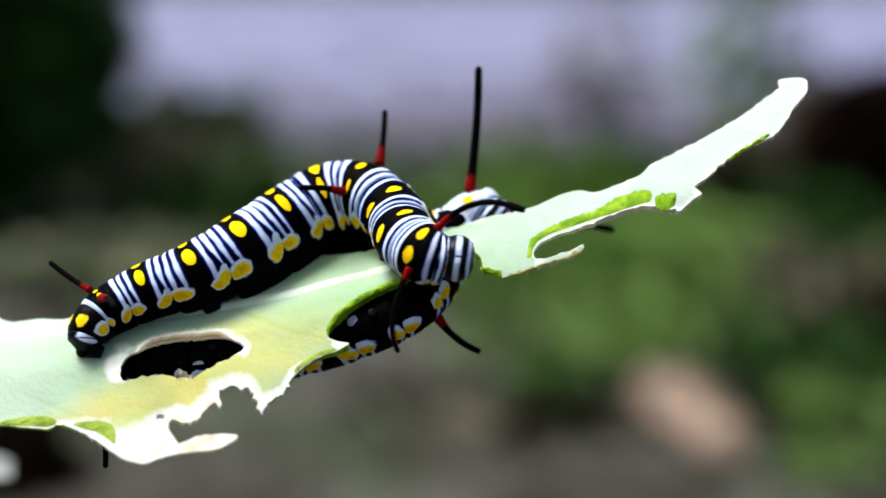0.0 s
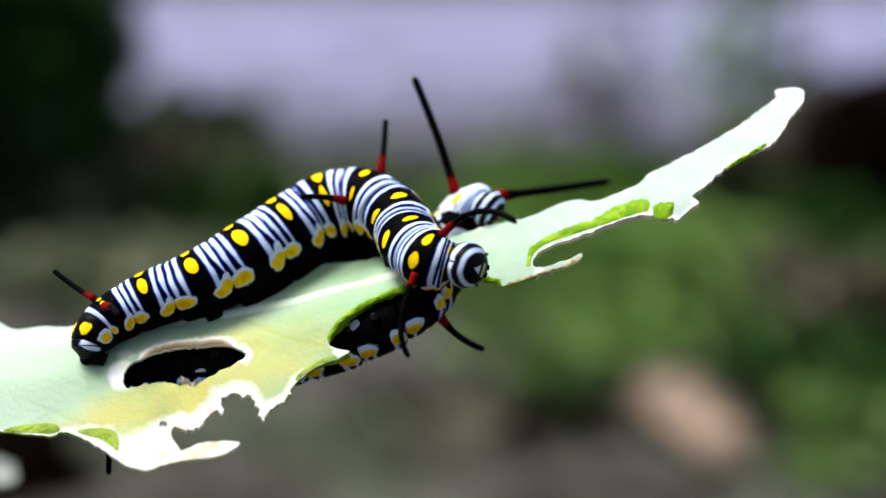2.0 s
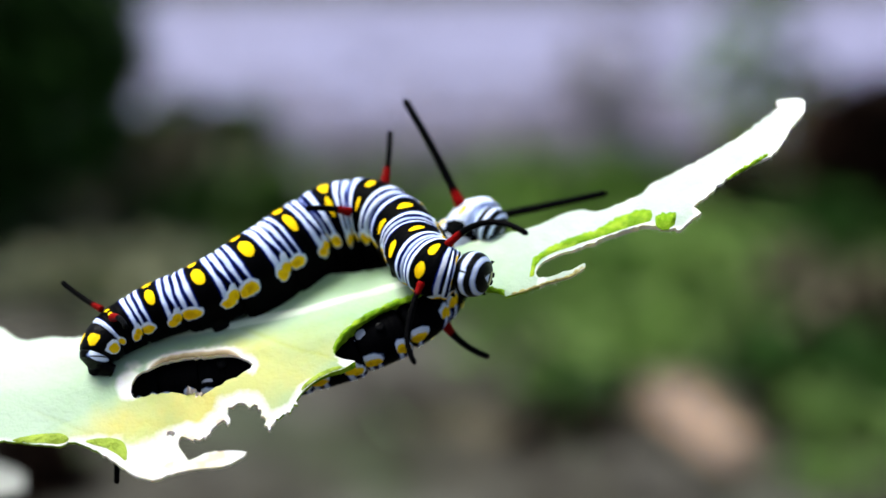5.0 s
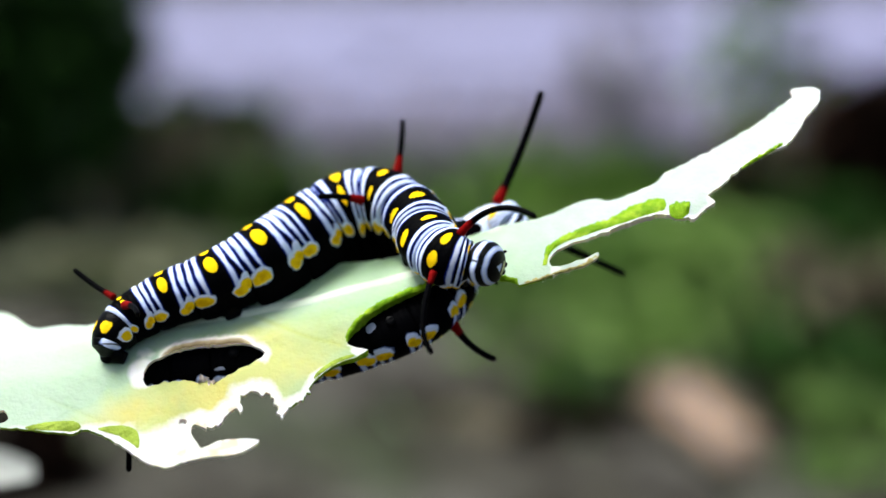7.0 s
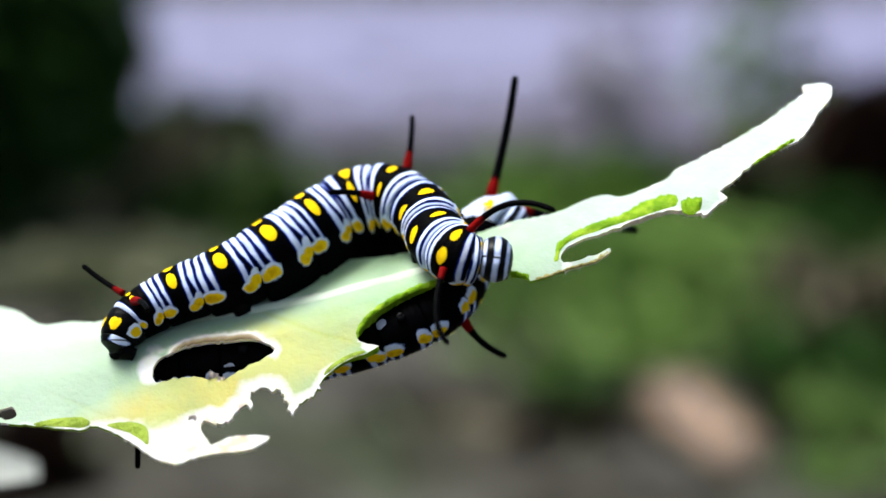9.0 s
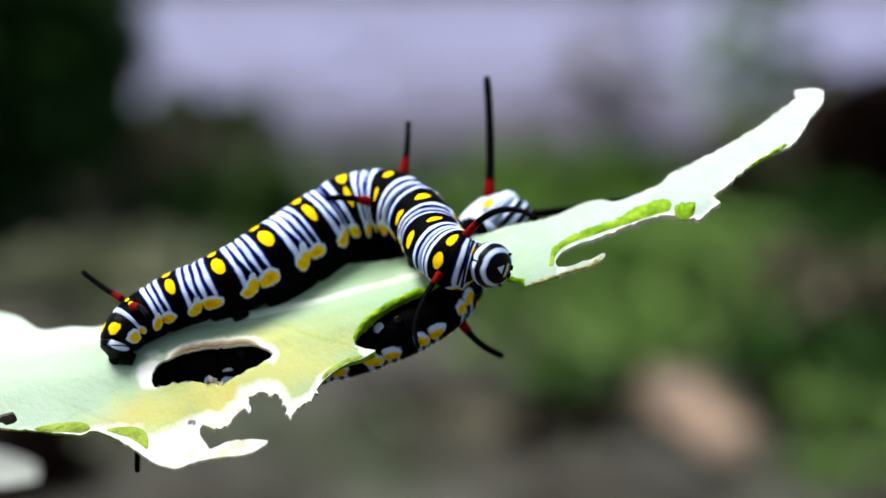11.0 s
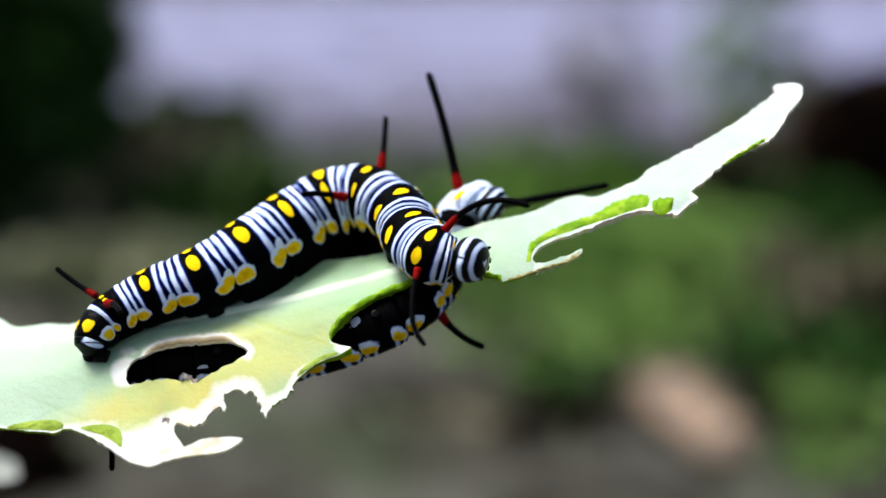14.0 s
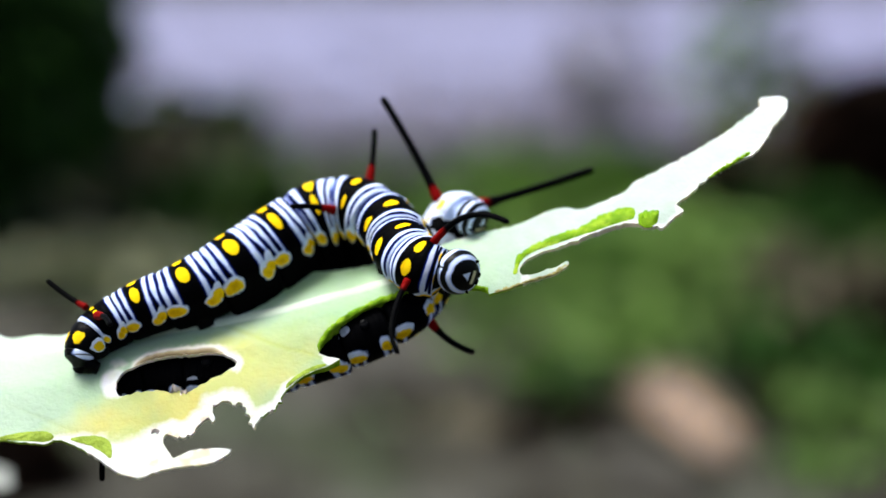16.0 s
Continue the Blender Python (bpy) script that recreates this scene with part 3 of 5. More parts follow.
CUT_FACES = [([(6.66, -0.67), (6.92, 0.55), (7.45, 1.05), (8.49, 1.74), (9.98, 2.44), (11.31, 2.85), (12.74, 3.45), (13.88, 4.1), (14.99, 4.52), (16.13, 4.93), (16.87, 4.77)], [(7.05, -0.72), (7.18, -0.05), (7.72, 0.64), (8.75, 1.23), (10.07, 1.64), (11.47, 2.14), (12.96, 2.59), (14.35, 3.04), (15.7, 3.49), (16.6, 3.76), (17.03, 4.47)]),
             ([(22.99, 7.39), (24.69, 8.4), (26.34, 9.39)], [(22.97, 7.16), (24.7, 8.16), (26.38, 9.14)]),
             ([(17.01, 4.19), (17.48, 4.46), (18.11, 4.54), (18.68, 4.57)], [(16.91, 3.43), (17.29, 3.1), (17.93, 3.09), (18.48, 3.45)]),
             ([(2.93, -1.49), (3.78, -1.57), (4.71, -1.75)], [(3.02, -1.71), (3.86, -1.97), (4.65, -2.24)]),
             ([(-1.7, -1.47), (-3.43, -2.33), (-4.89, -2.83), (-6.68, -3.73), (-7.99, -4.6), (-8.93, -5.65), (-9.33, -6.52)], [(-1.46, -1.83), (-3.18, -2.68), (-4.64, -3.18), (-6.42, -4.07), (-7.73, -4.95), (-8.68, -6), (-9.08, -6.86)])]
DRY_EDGES = [([(4.83, -2.06), (6.31, -1.65), (7.87, -1.12), (9.88, -0.49), (10.94, 0.31)], [(4.74, -2.28), (6.34, -1.88), (7.9, -1.34), (9.91, -0.76), (11.18, 0.04)])]

MIDLINE = [(-62.40, -9.94), (-45.68, -9.24), (-27.11, -6.17), (-13.18, -3.67), (-4.36, -1.35), (3.53, 0.97), (10.03, 3.20), (16.99, 5.85), (23.96, 9.33), (29.53, 13.05)]


def midline(a):
    """Height of the midrib over the plant's frame, in millimetres, at a across."""
    for (a0, b0), (a1, b1) in zip(MIDLINE, MIDLINE[1:]):
        if a <= a1 or a1 == MIDLINE[-1][0]:
            f = (a - a0) / (a1 - a0)
            return b0 + (b1 - b0) * f


MID_AT = np.linspace(-62, 34, 97)
MID_UP = np.convolve(np.pad([midline(a) for a in MID_AT], 6, mode="edge"), np.ones(13) / 13, "valid")


def depth(a, b):
    """How far the blade lies beyond the plant's frame at a, b: it slopes towards the lens below the midrib."""
    w = b - float(np.interp(a, MID_AT, MID_UP))
    d = 1.2 * w + max(0.0, w) * 0.9 * min(1.0, max(0.0, (-12 - a) / 8)) if w > -2.5 else -3.0 + 0.62 * (w + 2.5)
    if w < -8:
        d += 0.25 * (w + 8)
    return d + 0.35 * noise.noise((a * 0.12, b * 0.2, 3.0)) + 0.10 * noise.noise((a * 0.5, b * 0.5, 7.0))


def ragged(points, closed=False, step=0.28, rough=0.10, seed=0.0):
    """A bitten edge: a smooth line through points with small teeth."""
    pts = [np.array(p) for p in points]
    if closed:
        pts = pts + [pts[0]]
    out = []
    for i in range(len(pts) - 1):
        n = max(2, int(np.linalg.norm(pts[i + 1] - pts[i]) / step))
        for k in range(n):
            p = curve(pts, i + k / n)
            t = unit(curve(pts, min(i + k / n + 0.05, len(pts) - 1)) - p)
            out.append(p + np.array([-t[1], t[0]]) * (rough * noise.noise((p[0] * 2.2, p[1] * 2.2, seed)) + 0.8 * rough * noise.noise((p[0] * 5, p[1] * 5, seed))))
    return out


def inside(p, poly):
    x, y = p
    px, py = poly[:, 0], poly[:, 1]
    qx, qy = np.roll(px, -1), np.roll(py, -1)
    cross = (py > y) != (qy > y)
    with np.errstate(divide="ignore", invalid="ignore"):
        at = (qx - px) * (y - py) / (qy - py) + px
    return bool((cross & (x < at)).sum() % 2)


def edge_distance(p, polys):
    return min(float(np.min(np.hypot(poly[:, 0] - p[0], poly[:, 1] - p[1]))) for poly in polys)


def build_leaf(plant):
    from mathutils.geometry import delaunay_2d_cdt
    outer = np.array(ragged(FAR_EDGE, rough=0.07, seed=1) + ragged([FAR_EDGE[-1]] + TIP_EDGE, rough=0.14, seed=2)
                     + ragged([TIP_EDGE[-1]] + BITE_FRONT, rough=0.10, seed=3) + ragged([BITE_FRONT[-1]] + BITE_BACK, rough=0.08, seed=4)
                     + ragged([BITE_BACK[-1]] + TORN_EDGE[:5], rough=0.05, seed=5) + ragged(TORN_EDGE[4:], step=0.16, rough=0.32, seed=5) + ragged([TORN_EDGE[-1]] + FINGER_EDGE, rough=0.05, seed=5)
                     + ragged([FINGER_EDGE[-1]] + NEAR_EDGE, rough=0.10, seed=6))
    holes = [np.array(ragged(h, True, rough=0.16, seed=8 + i)) for i, h in enumerate((HOLE, SMALL_HOLE))]
    loops = [outer] + holes
    left, right = float(holes[0][:, 0].min()), float(holes[0][:, 0].max())
    left_up, right_up = float(holes[0][holes[0][:, 0].argmin(), 1]), float(holes[0][holes[0][:, 0].argmax(), 1])
    flat, edges = [], []
    for loop in loops:
        k = len(flat)
        flat += [Vector(p) for p in loop]
        edges += [(k + i, k + (i + 1) % len(loop)) for i in range(len(loop))]
    lo, hi = outer.min(0), outer.max(0)
    for a in np.arange(lo[0], hi[0], 0.8):
        for b in np.arange(lo[1], hi[1], 0.8):
            p = (a + 0.2 * math.sin(b * 5), b + 0.2 * math.sin(a * 7))
            if inside(p, outer) and not any(inside(p, h) for h in holes) and edge_distance(p, loops) > 0.4:
                flat.append(Vector(p))
    # a finer net where the blade has torn
    for a in np.arange(-30, -7, 0.32):
        for b in np.arange(-16.2, -5.5, 0.32):
            p = (a + 0.06 * math.sin(b * 9), b + 0.06 * math.sin(a * 11))
            e = edge_distance(p, loops)
            if 0.16 < e < 1.5 and inside(p, outer) and not inside(p, holes[0]):
                flat.append(Vector(p))
    verts2, edges2, tris, *_ = delaunay_2d_cdt(flat, edges, [], 0, 1e-6)
    tris = [t for t in tris if inside((sum(verts2[i].x for i in t) / 3, sum(verts2[i].y for i in t) / 3), outer)
            and not any(inside((sum(verts2[i].x for i in t) / 3, sum(verts2[i].y for i in t) / 3), h) for h in holes)]
    n = len(verts2)
    top, low, margin, dry, brown, rib, far = [], [], [], [], [], [], []
    rib_points = np.array([curve(RIB_LINE, u) for u in np.linspace(0, len(RIB_LINE) - 1, 160)])
    for v in verts2:
        a, b = v
        e = edge_distance((a, b), loops[:1])
        d = depth(a, b)
        # the blade is thickest by the midrib and where the margin has healed
        thick = (0.24 + 0.3 * math.exp(-((a - 13.5) / 4.2) ** 2 - ((b - 3.4) / 2.0) ** 2) + 0.95 * math.exp(-((a + 6) / 4.5) ** 2 - ((b + 5) / 3.0) ** 2)
                 + 0.4 * math.exp(-((a - 3.0) / 1.5) ** 2 - ((b + 0.8) / 1.2) ** 2))
        nrm = unit((0.0, -0.64, 0.77))
        p = np.array([a, d, b])
        # torn lower margin is bleached, and so are the rims of the holes; extra white paints bright light on the lobe
        # and tip edge
        torn = math.exp(-((a + 20) / 9.0) ** 2) if b < -7.0 else 0.0
        rim = min(float(np.min(np.hypot(h[:, 0] - a, h[:, 1] - b))) for h in holes)
        tip = max(0.0, min(1.0, (a - 4) / 14))
        pale = min(1.0, 0.62 * (1 - min(1.0, 2 * torn)) * (1 - 0.35 * tip) + e / (0.25 + torn * (1.9 + 5.5 * min(1.0, max(0.0, (-b - 12.0) / 2))) + 0.3 * tip))
        pale = min(pale, 1 - 1.3 * math.exp(-((a + 8.0) / 0.9) ** 2 - ((b + 7.45) / 0.5) ** 2))
        if rim < 2.2:
            ends = 1.3 * math.exp(-((a - left + 0.5) / 1.5) ** 2 - ((b - left_up + 0.1) / 1.5) ** 2) + math.exp(-((a - right - 0.2) / 1.0) ** 2) + (0.5 if b > -8 else 0.0)
            pale = min(pale, 1.0, rim / (1.0 + 2.8 * math.exp(-((a - left + 0.6) / 1.3) ** 2)) + 1 - min(1.0, ends))
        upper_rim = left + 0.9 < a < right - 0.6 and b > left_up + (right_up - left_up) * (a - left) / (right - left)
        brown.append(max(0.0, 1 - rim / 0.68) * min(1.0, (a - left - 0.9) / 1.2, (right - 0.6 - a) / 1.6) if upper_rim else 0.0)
        margin.append(pale)
        gap = rib_points - np.array([a, b])
        nearest = int(np.argmin(np.hypot(gap[:, 0], gap[:, 1])))
        rib.append(min(1.0, float(np.hypot(*gap[nearest])) / 1.6))
        far.append(min(1.0, max(0.0, 0.5 - gap[nearest][1] / 0.8)))
        dry.append(1.0 if rim < 0.3 else (0.9 * torn if b < -6 else 0.7 if a > 7.3 else 0.1))
        top.append((p + nrm * 0.0) / 1000)
        low.append((p - nrm * thick) / 1000)
    faces = [tuple(t) for t in tris]
    count = {}
    for t in tris:
        for i in range(3):
            e = (t[i], t[(i + 1) % 3])
            count[tuple(sorted(e))] = None if tuple(sorted(e)) in count else e
    # which way the triangles wind, seen from the lens
    t = tris[0]
    area = (verts2[t[1]] - verts2[t[0]]).cross(verts2[t[2]] - verts2[t[0]])
    if area < 0:
        faces = [tuple(reversed(f)) for f in faces]
    rims = [e for e in count.values() if e]
    faces += [tuple(n + i for i in reversed(f)) for f in faces]
    slots = [0] * len(faces)
    base = 2 * n
    extra, extra_margin, extra_dry, extra_brown, extra_rib, extra_far = [], [], [], [], [], []
    for i, j in rims:
        k = base + len(extra)
        extra += [top[i], top[j], low[j], low[i]]
        extra_margin += [margin[i], margin[j], margin[j], margin[i]]
        extra_brown += [brown[i], brown[j], brown[j], brown[i]]
        extra_rib += [rib[i], rib[j], rib[j], rib[i]]
        extra_far += [far[i], far[j], far[j], far[i]]
        extra_dry += [dry[i], dry[j], dry[j], dry[i]]
        faces.append((k, k + 3, k + 2, k + 1) if area > 0 else (k, k + 1, k + 2, k + 3))
        slots.append(1)
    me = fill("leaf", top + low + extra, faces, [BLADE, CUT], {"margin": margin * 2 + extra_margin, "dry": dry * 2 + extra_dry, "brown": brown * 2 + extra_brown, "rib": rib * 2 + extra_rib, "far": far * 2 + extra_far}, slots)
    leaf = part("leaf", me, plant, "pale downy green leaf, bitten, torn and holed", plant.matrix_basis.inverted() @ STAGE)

    def ridge(name, points, width, mat, sunk, taper):
        path, rad = [], []
        m = max(8, int(len(points) * 8))
        for i in range(m + 1):
            a, b = curve(points, i / m * (len(points) - 1))
            path.append(np.array([a, depth(a, b), b]) / 1000 + np.array([0, -0.64, 0.77]) * -(sunk + 1.6 * max(0.0, i / m - 0.84)) * width * (1 - taper * i / m))
            rad.append(width * (1 - taper * i / m))
        v, f, _ = tube(path, rad, 8)
        part(name, fill(name, v, f, mat), leaf)

    ridge("midrib", RIB_LINE, 0.0015, RIB, 0.86, 0.4)
    # lumpy lime tissue laid bare where the blade was bitten, and the near margin where it has rolled over
    def flap(name, upper, under, mat, rise, lumps, label):
        v, f = [], []
        n, rows = 60, 8
        for i in range(n + 1):
            u = i / n
            p, q = curve(upper, u * (len(upper) - 1)), curve(under, u * (len(under) - 1))
            p = p + np.array([0.0, lumps * (0.14 * noise.noise((p[0] * 3.1, p[1] * 2, 2.0)) + 0.14 * noise.noise((p[0] * 8.0, p[1] * 3, 6.0)))])
            for j in range(rows + 1):
                w = j / rows
                a, b = p + (q - p) * w
                lift = -0.04 + rise * math.sin(math.pi * w) ** 0.6 * min(1.0, 6 * u, 6 * (1 - u)) * (1 + lumps * (0.9 * noise.noise((a * 2.6, b * 4, 5.0)) + 0.4 * noise.noise((a * 7, b * 7, 1.0))))
                v.append((np.array([a, depth(a, b), b]) + np.array([0, -0.64, 0.77]) * lift) / 1000)
        for i in range(n):
            for j in range(rows):
                k = i * (rows + 1) + j
                f.append((k, k + 1, k + rows + 2, k + rows + 1))
        part(name, fill(name, v, f, mat, {"dry": [0.0] * len(v)}), leaf, label)

    for upper, under in CUT_FACES:
        flap("cut_face", upper, under, CUT, 0.22, 1.0, "lumpy lime green bitten face of the leaf")
    for upper, under in DRY_EDGES:
        flap("dried_edge", upper, under, DRIED, 0.10, 1.0, "dried olive-brown edge of the leaf")
    for upper, under in ROLLS:
        flap("rolled_margin", upper, under, ROLL, 0.10, 0.25, "rolled lime green edge of the leaf")
    # dried shreds that still cling to the rims
    rng = np.random.default_rng(9)
    for a, b, size in SHREDS:
        v, f = [], []
        n = 6
        for i in range(n + 1):
            for j in range(3):
                p = np.array([a + size * (i / n - 0.5), depth(a, b) - 0.12, b + size * 0.35 * (j - 1)]) + rng.normal(size=3) * size * 0.13
                v.append(p / 1000)
        for i in range(n):
            for j in range(2):
                f.append((i * 3 + j, i * 3 + j + 1, (i + 1) * 3 + j + 1, (i + 1) * 3 + j))
        v2 = [p + np.array([0, 0.00006, -0.00003]) for p in v]
        part("dried_shred", fill("dried_shred", v + v2, f + [tuple(len(v) + k for k in reversed(q)) for q in f], SHRED), leaf, "pinkish dried shred of leaf")
    # short hairs of down along the underside of the healed rim
    rng = np.random.default_rng(4)
    v, f = [], []
    rim_line = [i for i in range(len(outer)) if 6.5 < outer[i][0] < 30 and outer[i][1] < float(np.interp(outer[i][0], MID_AT, MID_UP)) - 0.3]
    for _ in range(420):
        i = rim_line[int(rng.integers(len(rim_line)))]
        p = np.array(low[i])
        q = p + np.array([rng.normal() * 0.16, rng.normal() * 0.2, -0.08 - 0.30 * rng.random() ** 2]) / 1000
        k = len(v)
        w = np.array([0.000011, 0, 0])
        v += [p - w, p + w, q]
        f.append((k, k + 1, k + 2))
    part("down", fill("down", v, f, RIB), leaf)
    return leaf


def simple_leaf(plant, base, along, side, length, width, name="leaf", label="", droop=0.04):
    """A whole small leaf, folded along its midrib, from base in the plant's frame (metres)."""
    along, side = unit(along), unit(side)
    up = np.cross(along, side)
    n, verts, faces = 16, [], []
    for layer in (0.0, -0.0005):
        for i in range(n + 1):
            u = i / n
            w = width * 0.5 * math.sin(math.pi * (0.03 + 0.94 * u)) ** 0.6
            for v in (-1, -0.5, 0, 0.5, 1):
                verts.append(np.array(base) + along * length * u + side * w * v + up * (abs(v) * w * 0.45 - droop * length * u * u + layer))
    for i in range(n):
        for j in range(4):
            q = (i * 5 + j, i * 5 + j + 1, (i + 1) * 5 + j + 1, (i + 1) * 5 + j)
            faces += [q, tuple(5 * (n + 1) + k for k in reversed(q))]
    part(name, fill(name, verts, faces, PALELEAF), plant, label, plant.matrix_basis.inverted() @ STAGE)


def build_plant():
    foot = STAGE @ Vector((-0.085, 0.03, 0))
    plant = thing("milkweed_plant", pose(foot.x, foot.y, -0.01), "upright milkweed with one large leaf eaten ragged by caterpillars", "plant")
    top = 0.46
    path = [(0.006 * math.sin(3 * u), 0.004 * math.sin(5 * u), top * u) for u in np.linspace(0, 1, 12)]
    v, f, _ = tube(path, np.linspace(0.006, 0.0035, 12), 12)
    part("stem", fill("stem", v, f, STEM), plant)
    build_leaf(plant)
    stalk = [(-62, 2, -9.5), (-70, 8, -12), (-78, 20, -16), (-84, 29, -22)]
    v, f, _ = tube([np.array(curve(stalk, u)) / 1000 for u in np.linspace(0, 3, 14)], np.linspace(0.0016, 0.0022, 14), 10)
    part("leaf_stalk", fill("leaf_stalk", v, f, STEM), plant, m=plant.matrix_basis.inverted() @ STAGE)
    simple_leaf(plant, (-0.0895, 0.0320, -0.0259), (38, 17, 0), (-0.33, 0.74, 0.58), 0.0405, 0.0106, label="small pale leaf lower on the stem")
    return plant


# ---- caterpillars ----
class Body:
    """A caterpillar's back line: centres, radii and the way of its back, segment by segment, in millimetres."""

    def __init__(self, rows):
        self.centre = np.array([r[:3] for r in rows], float) / 1000
        self.radius = np.array([[r[3]] for r in rows], float) / 1000
        self.back = np.array([unit(r[4:7]) for r in rows])

    def at(self, u):
        p, r = curve(self.centre, u), float(curve(self.radius, u)[0])
        e = 0.04
        hi, lo = min(u + e, len(self.centre) - 1), max(u - e, 0)
        axis = unit(curve(self.centre, hi) - curve(self.centre, lo))
        back = curve(self.back, u)
        back = unit(back - axis * np.dot(axis, back))
        return p, r, axis, back, np.cross(axis, back)


def segment_mesh(body, i, origin, mat, band=0.19, spots=1.0, slant=0.0, pale=0.0, belly=0.16, pitch=0.15, lumps=1.0, shade_skirt=0.0, specks=0.0, rings=15, sides=44, close_start=False, close_end=False):
    """Segment i of a body, from half a step before its centre to half a step after."""
    verts, along, turn, faces = [], [], [], []
    last = len(body.centre) - 1
    for k in range(rings + 1):
        s = k / rings
        u = min(max(i - 0.5 + s, 0), last)
        p, r, axis, back, side = body.at(u)
        pinch = 1 - 0.035 * (2 * abs(s - 0.5)) ** 6 + 0.010 * math.cos(2 * math.pi * (s - 0.045) / 0.145)
        if k == 0 and not close_start or k == rings and not close_end:
            pinch *= 0.965
        for j in range(sides):
            a = 2 * math.pi * j / sides
            fold = math.pi - abs(math.pi - a)
            # the black underside bulges out to stand in for shade beneath the body
            flank = 1 + shade_skirt * math.exp(-((fold - 2.50) / 0.36) ** 2) + 0.05 * math.exp(-((abs(math.pi - abs(math.pi - a)) - 1.66) / 0.3) ** 2) * (0.5 + 0.5 * math.cos(4 * math.pi * (s - 0.22)))
            sag = 1.0 + belly * max(0.0, -math.cos(a))
            verts.append(p + r * pinch * flank * (math.cos(a) * back * sag + math.sin(a) * side) - origin)
            along.append(s)
            turn.append(min(a, 2 * math.pi - a))
    for k in range(rings):
        for j in range(sides):
            n = (j + 1) % sides
            faces.append((k * sides + j, k * sides + n, (k + 1) * sides + n, (k + 1) * sides + j))
    for ring in (0, rings):
        # a shallow dome closes each end
        p, r, axis, back, side = body.at(min(max(i - 0.5 + ring / rings, 0), last))
        ends = ring * sides
        out = -1 if ring == 0 else 1
        full = (ring == 0 and close_start) or (ring != 0 and close_end)
        c = len(verts)
        verts.append(p + axis * out * r * (0.55 if full else 0.15) - origin)
        along.append(0.5 if full else float(ring > 0))
        turn.append(1.2 if full else 3.0)
        for j in range(sides):
            n = (j + 1) % sides
            faces.append((ends + n, ends + j, c) if ring == 0 else (ends + j, ends + n, c))
    return fill("segment", verts, faces, mat, {"along": along, "turn": turn, "band": [band] * len(verts), "spots": [spots] * len(verts), "slant": [slant] * len(verts), "pale": [pale] * len(verts), "pitch": [pitch] * len(verts), "lumps": [lumps] * len(verts), "specks": [specks] * len(verts)})


def tentacle_mesh(length, thick, bend, red=0.2, hook=0.0, root=0.0):
    """A filament along +z that bends towards +x; lengths in metres."""
    path, rad = [], []
    for u in np.linspace(-root, 1, 28):
        path.append((length * (bend * (u * u - u) + hook * max(0.0, u - 0.6) ** 2), 0.015 * length * math.sin(math.pi * u), length * u * (1 - 0.3 * hook * max(0.0, u - 0.6))))
        rad.append(thick * (1.0 - 0.12 * u + (0.7 if red > 0.24 else 0.3) * max(0.0, 1 - u / max(red, 0.05) / 1.3)) * (0.6 if u > 0.99 else 0.85 if u > 0.97 else 1.0) * (1 + 0.05 * math.sin(60 * u)))
    v, f, along = tube(path, rad, 12, up=(0, 1, 0))
    return fill("tentacle", v, f, FEELER, {"along": along, "red": [red] * len(along)})


def aim(base, tip, bend=(0, -1, 0)):
    """The pose at base (millimetres) whose z goes to tip and whose x leans to bend."""
    z = unit(np.array(tip) - np.array(base))
    x = np.array(bend, float)
    x = unit(x - z * np.dot(x, z))
    y = np.cross(z, x)
    return Matrix.Translation(Vector(base) / 1000) @ Matrix((x, y, z)).transposed().to_4x4()


def leg_mesh(length, thick, hooked):
    path = [(0, 0, 0.12 * length), (0, 0, -0.35 * length), (0.12 * length * hooked, 0, -0.75 * length), (0.35 * length * hooked, 0, -length)]
    rad = [thick * 1.2, thick, thick * 0.75, thick * (0.25 if hooked else 0.85)]
    ends = [float(np.interp(u, [0, 1, 2, 3], rad)) * (0.35 if u > 2.99 else 0.8 if u > 2.8 else 1.0) for u in np.linspace(0, 3, 16)]
    v, f, _ = tube([curve(path, u) for u in np.linspace(0, 3, 16)], ends, 14, up=(0, 1, 0))
    return fill("leg", v, f, LEGS)


def add_legs(body, i, parent, origin, true_leg, scale=1.0, stout=0.14):
    p, r, axis, back, side = body.at(i)
    me = leg_mesh(scale * r * (0.62 if true_leg else 0.6), scale * r * (stout if true_leg else 0.42), 1.0 if true_leg else 0.0)
    for s in (-1, 1):
        down = unit(-back + s * side * 0.55)
        x = unit(axis - down * np.dot(axis, down))
        m = Matrix((x, np.cross(-down, x), -down)).transposed().to_4x4()
        part("leg" if true_leg else "proleg", me, parent, m=Matrix.Translation(Vector(p + down * r * 0.80 - origin)) @ m)


def head_mesh(r):
    """Head capsule: two rounded lobes, face along +z, crown towards +x, with mandibles, eyes and short feelers."""
    verts, faces, polar = [], [], []
    n, sides = 22, 36
    for i in range(n + 1):
        t = math.pi * i / n
        for j in range(sides):
            a = 2 * math.pi * j / sides
            x, y, z = math.sin(t) * math.cos(a), math.sin(t) * math.sin(a), math.cos(t)
            cleft = 1 - 0.07 * math.exp(-(y / 0.12) ** 2) * max(0.0, x)
            flat = 1 - 0.12 * max(0.0, z) ** 2
            verts.append(Vector((x * cleft * 1.02, y * 1.0, z * 0.86 * flat)) * r)
            polar.append(t)
    for i in range(n):
        for j in range(sides):
            k = (j + 1) % sides
            faces.append((i * sides + j, (i + 1) * sides + j, (i + 1) * sides + k, i * sides + k))
    return fill("head", verts, faces, HEAD, {"polar": polar})


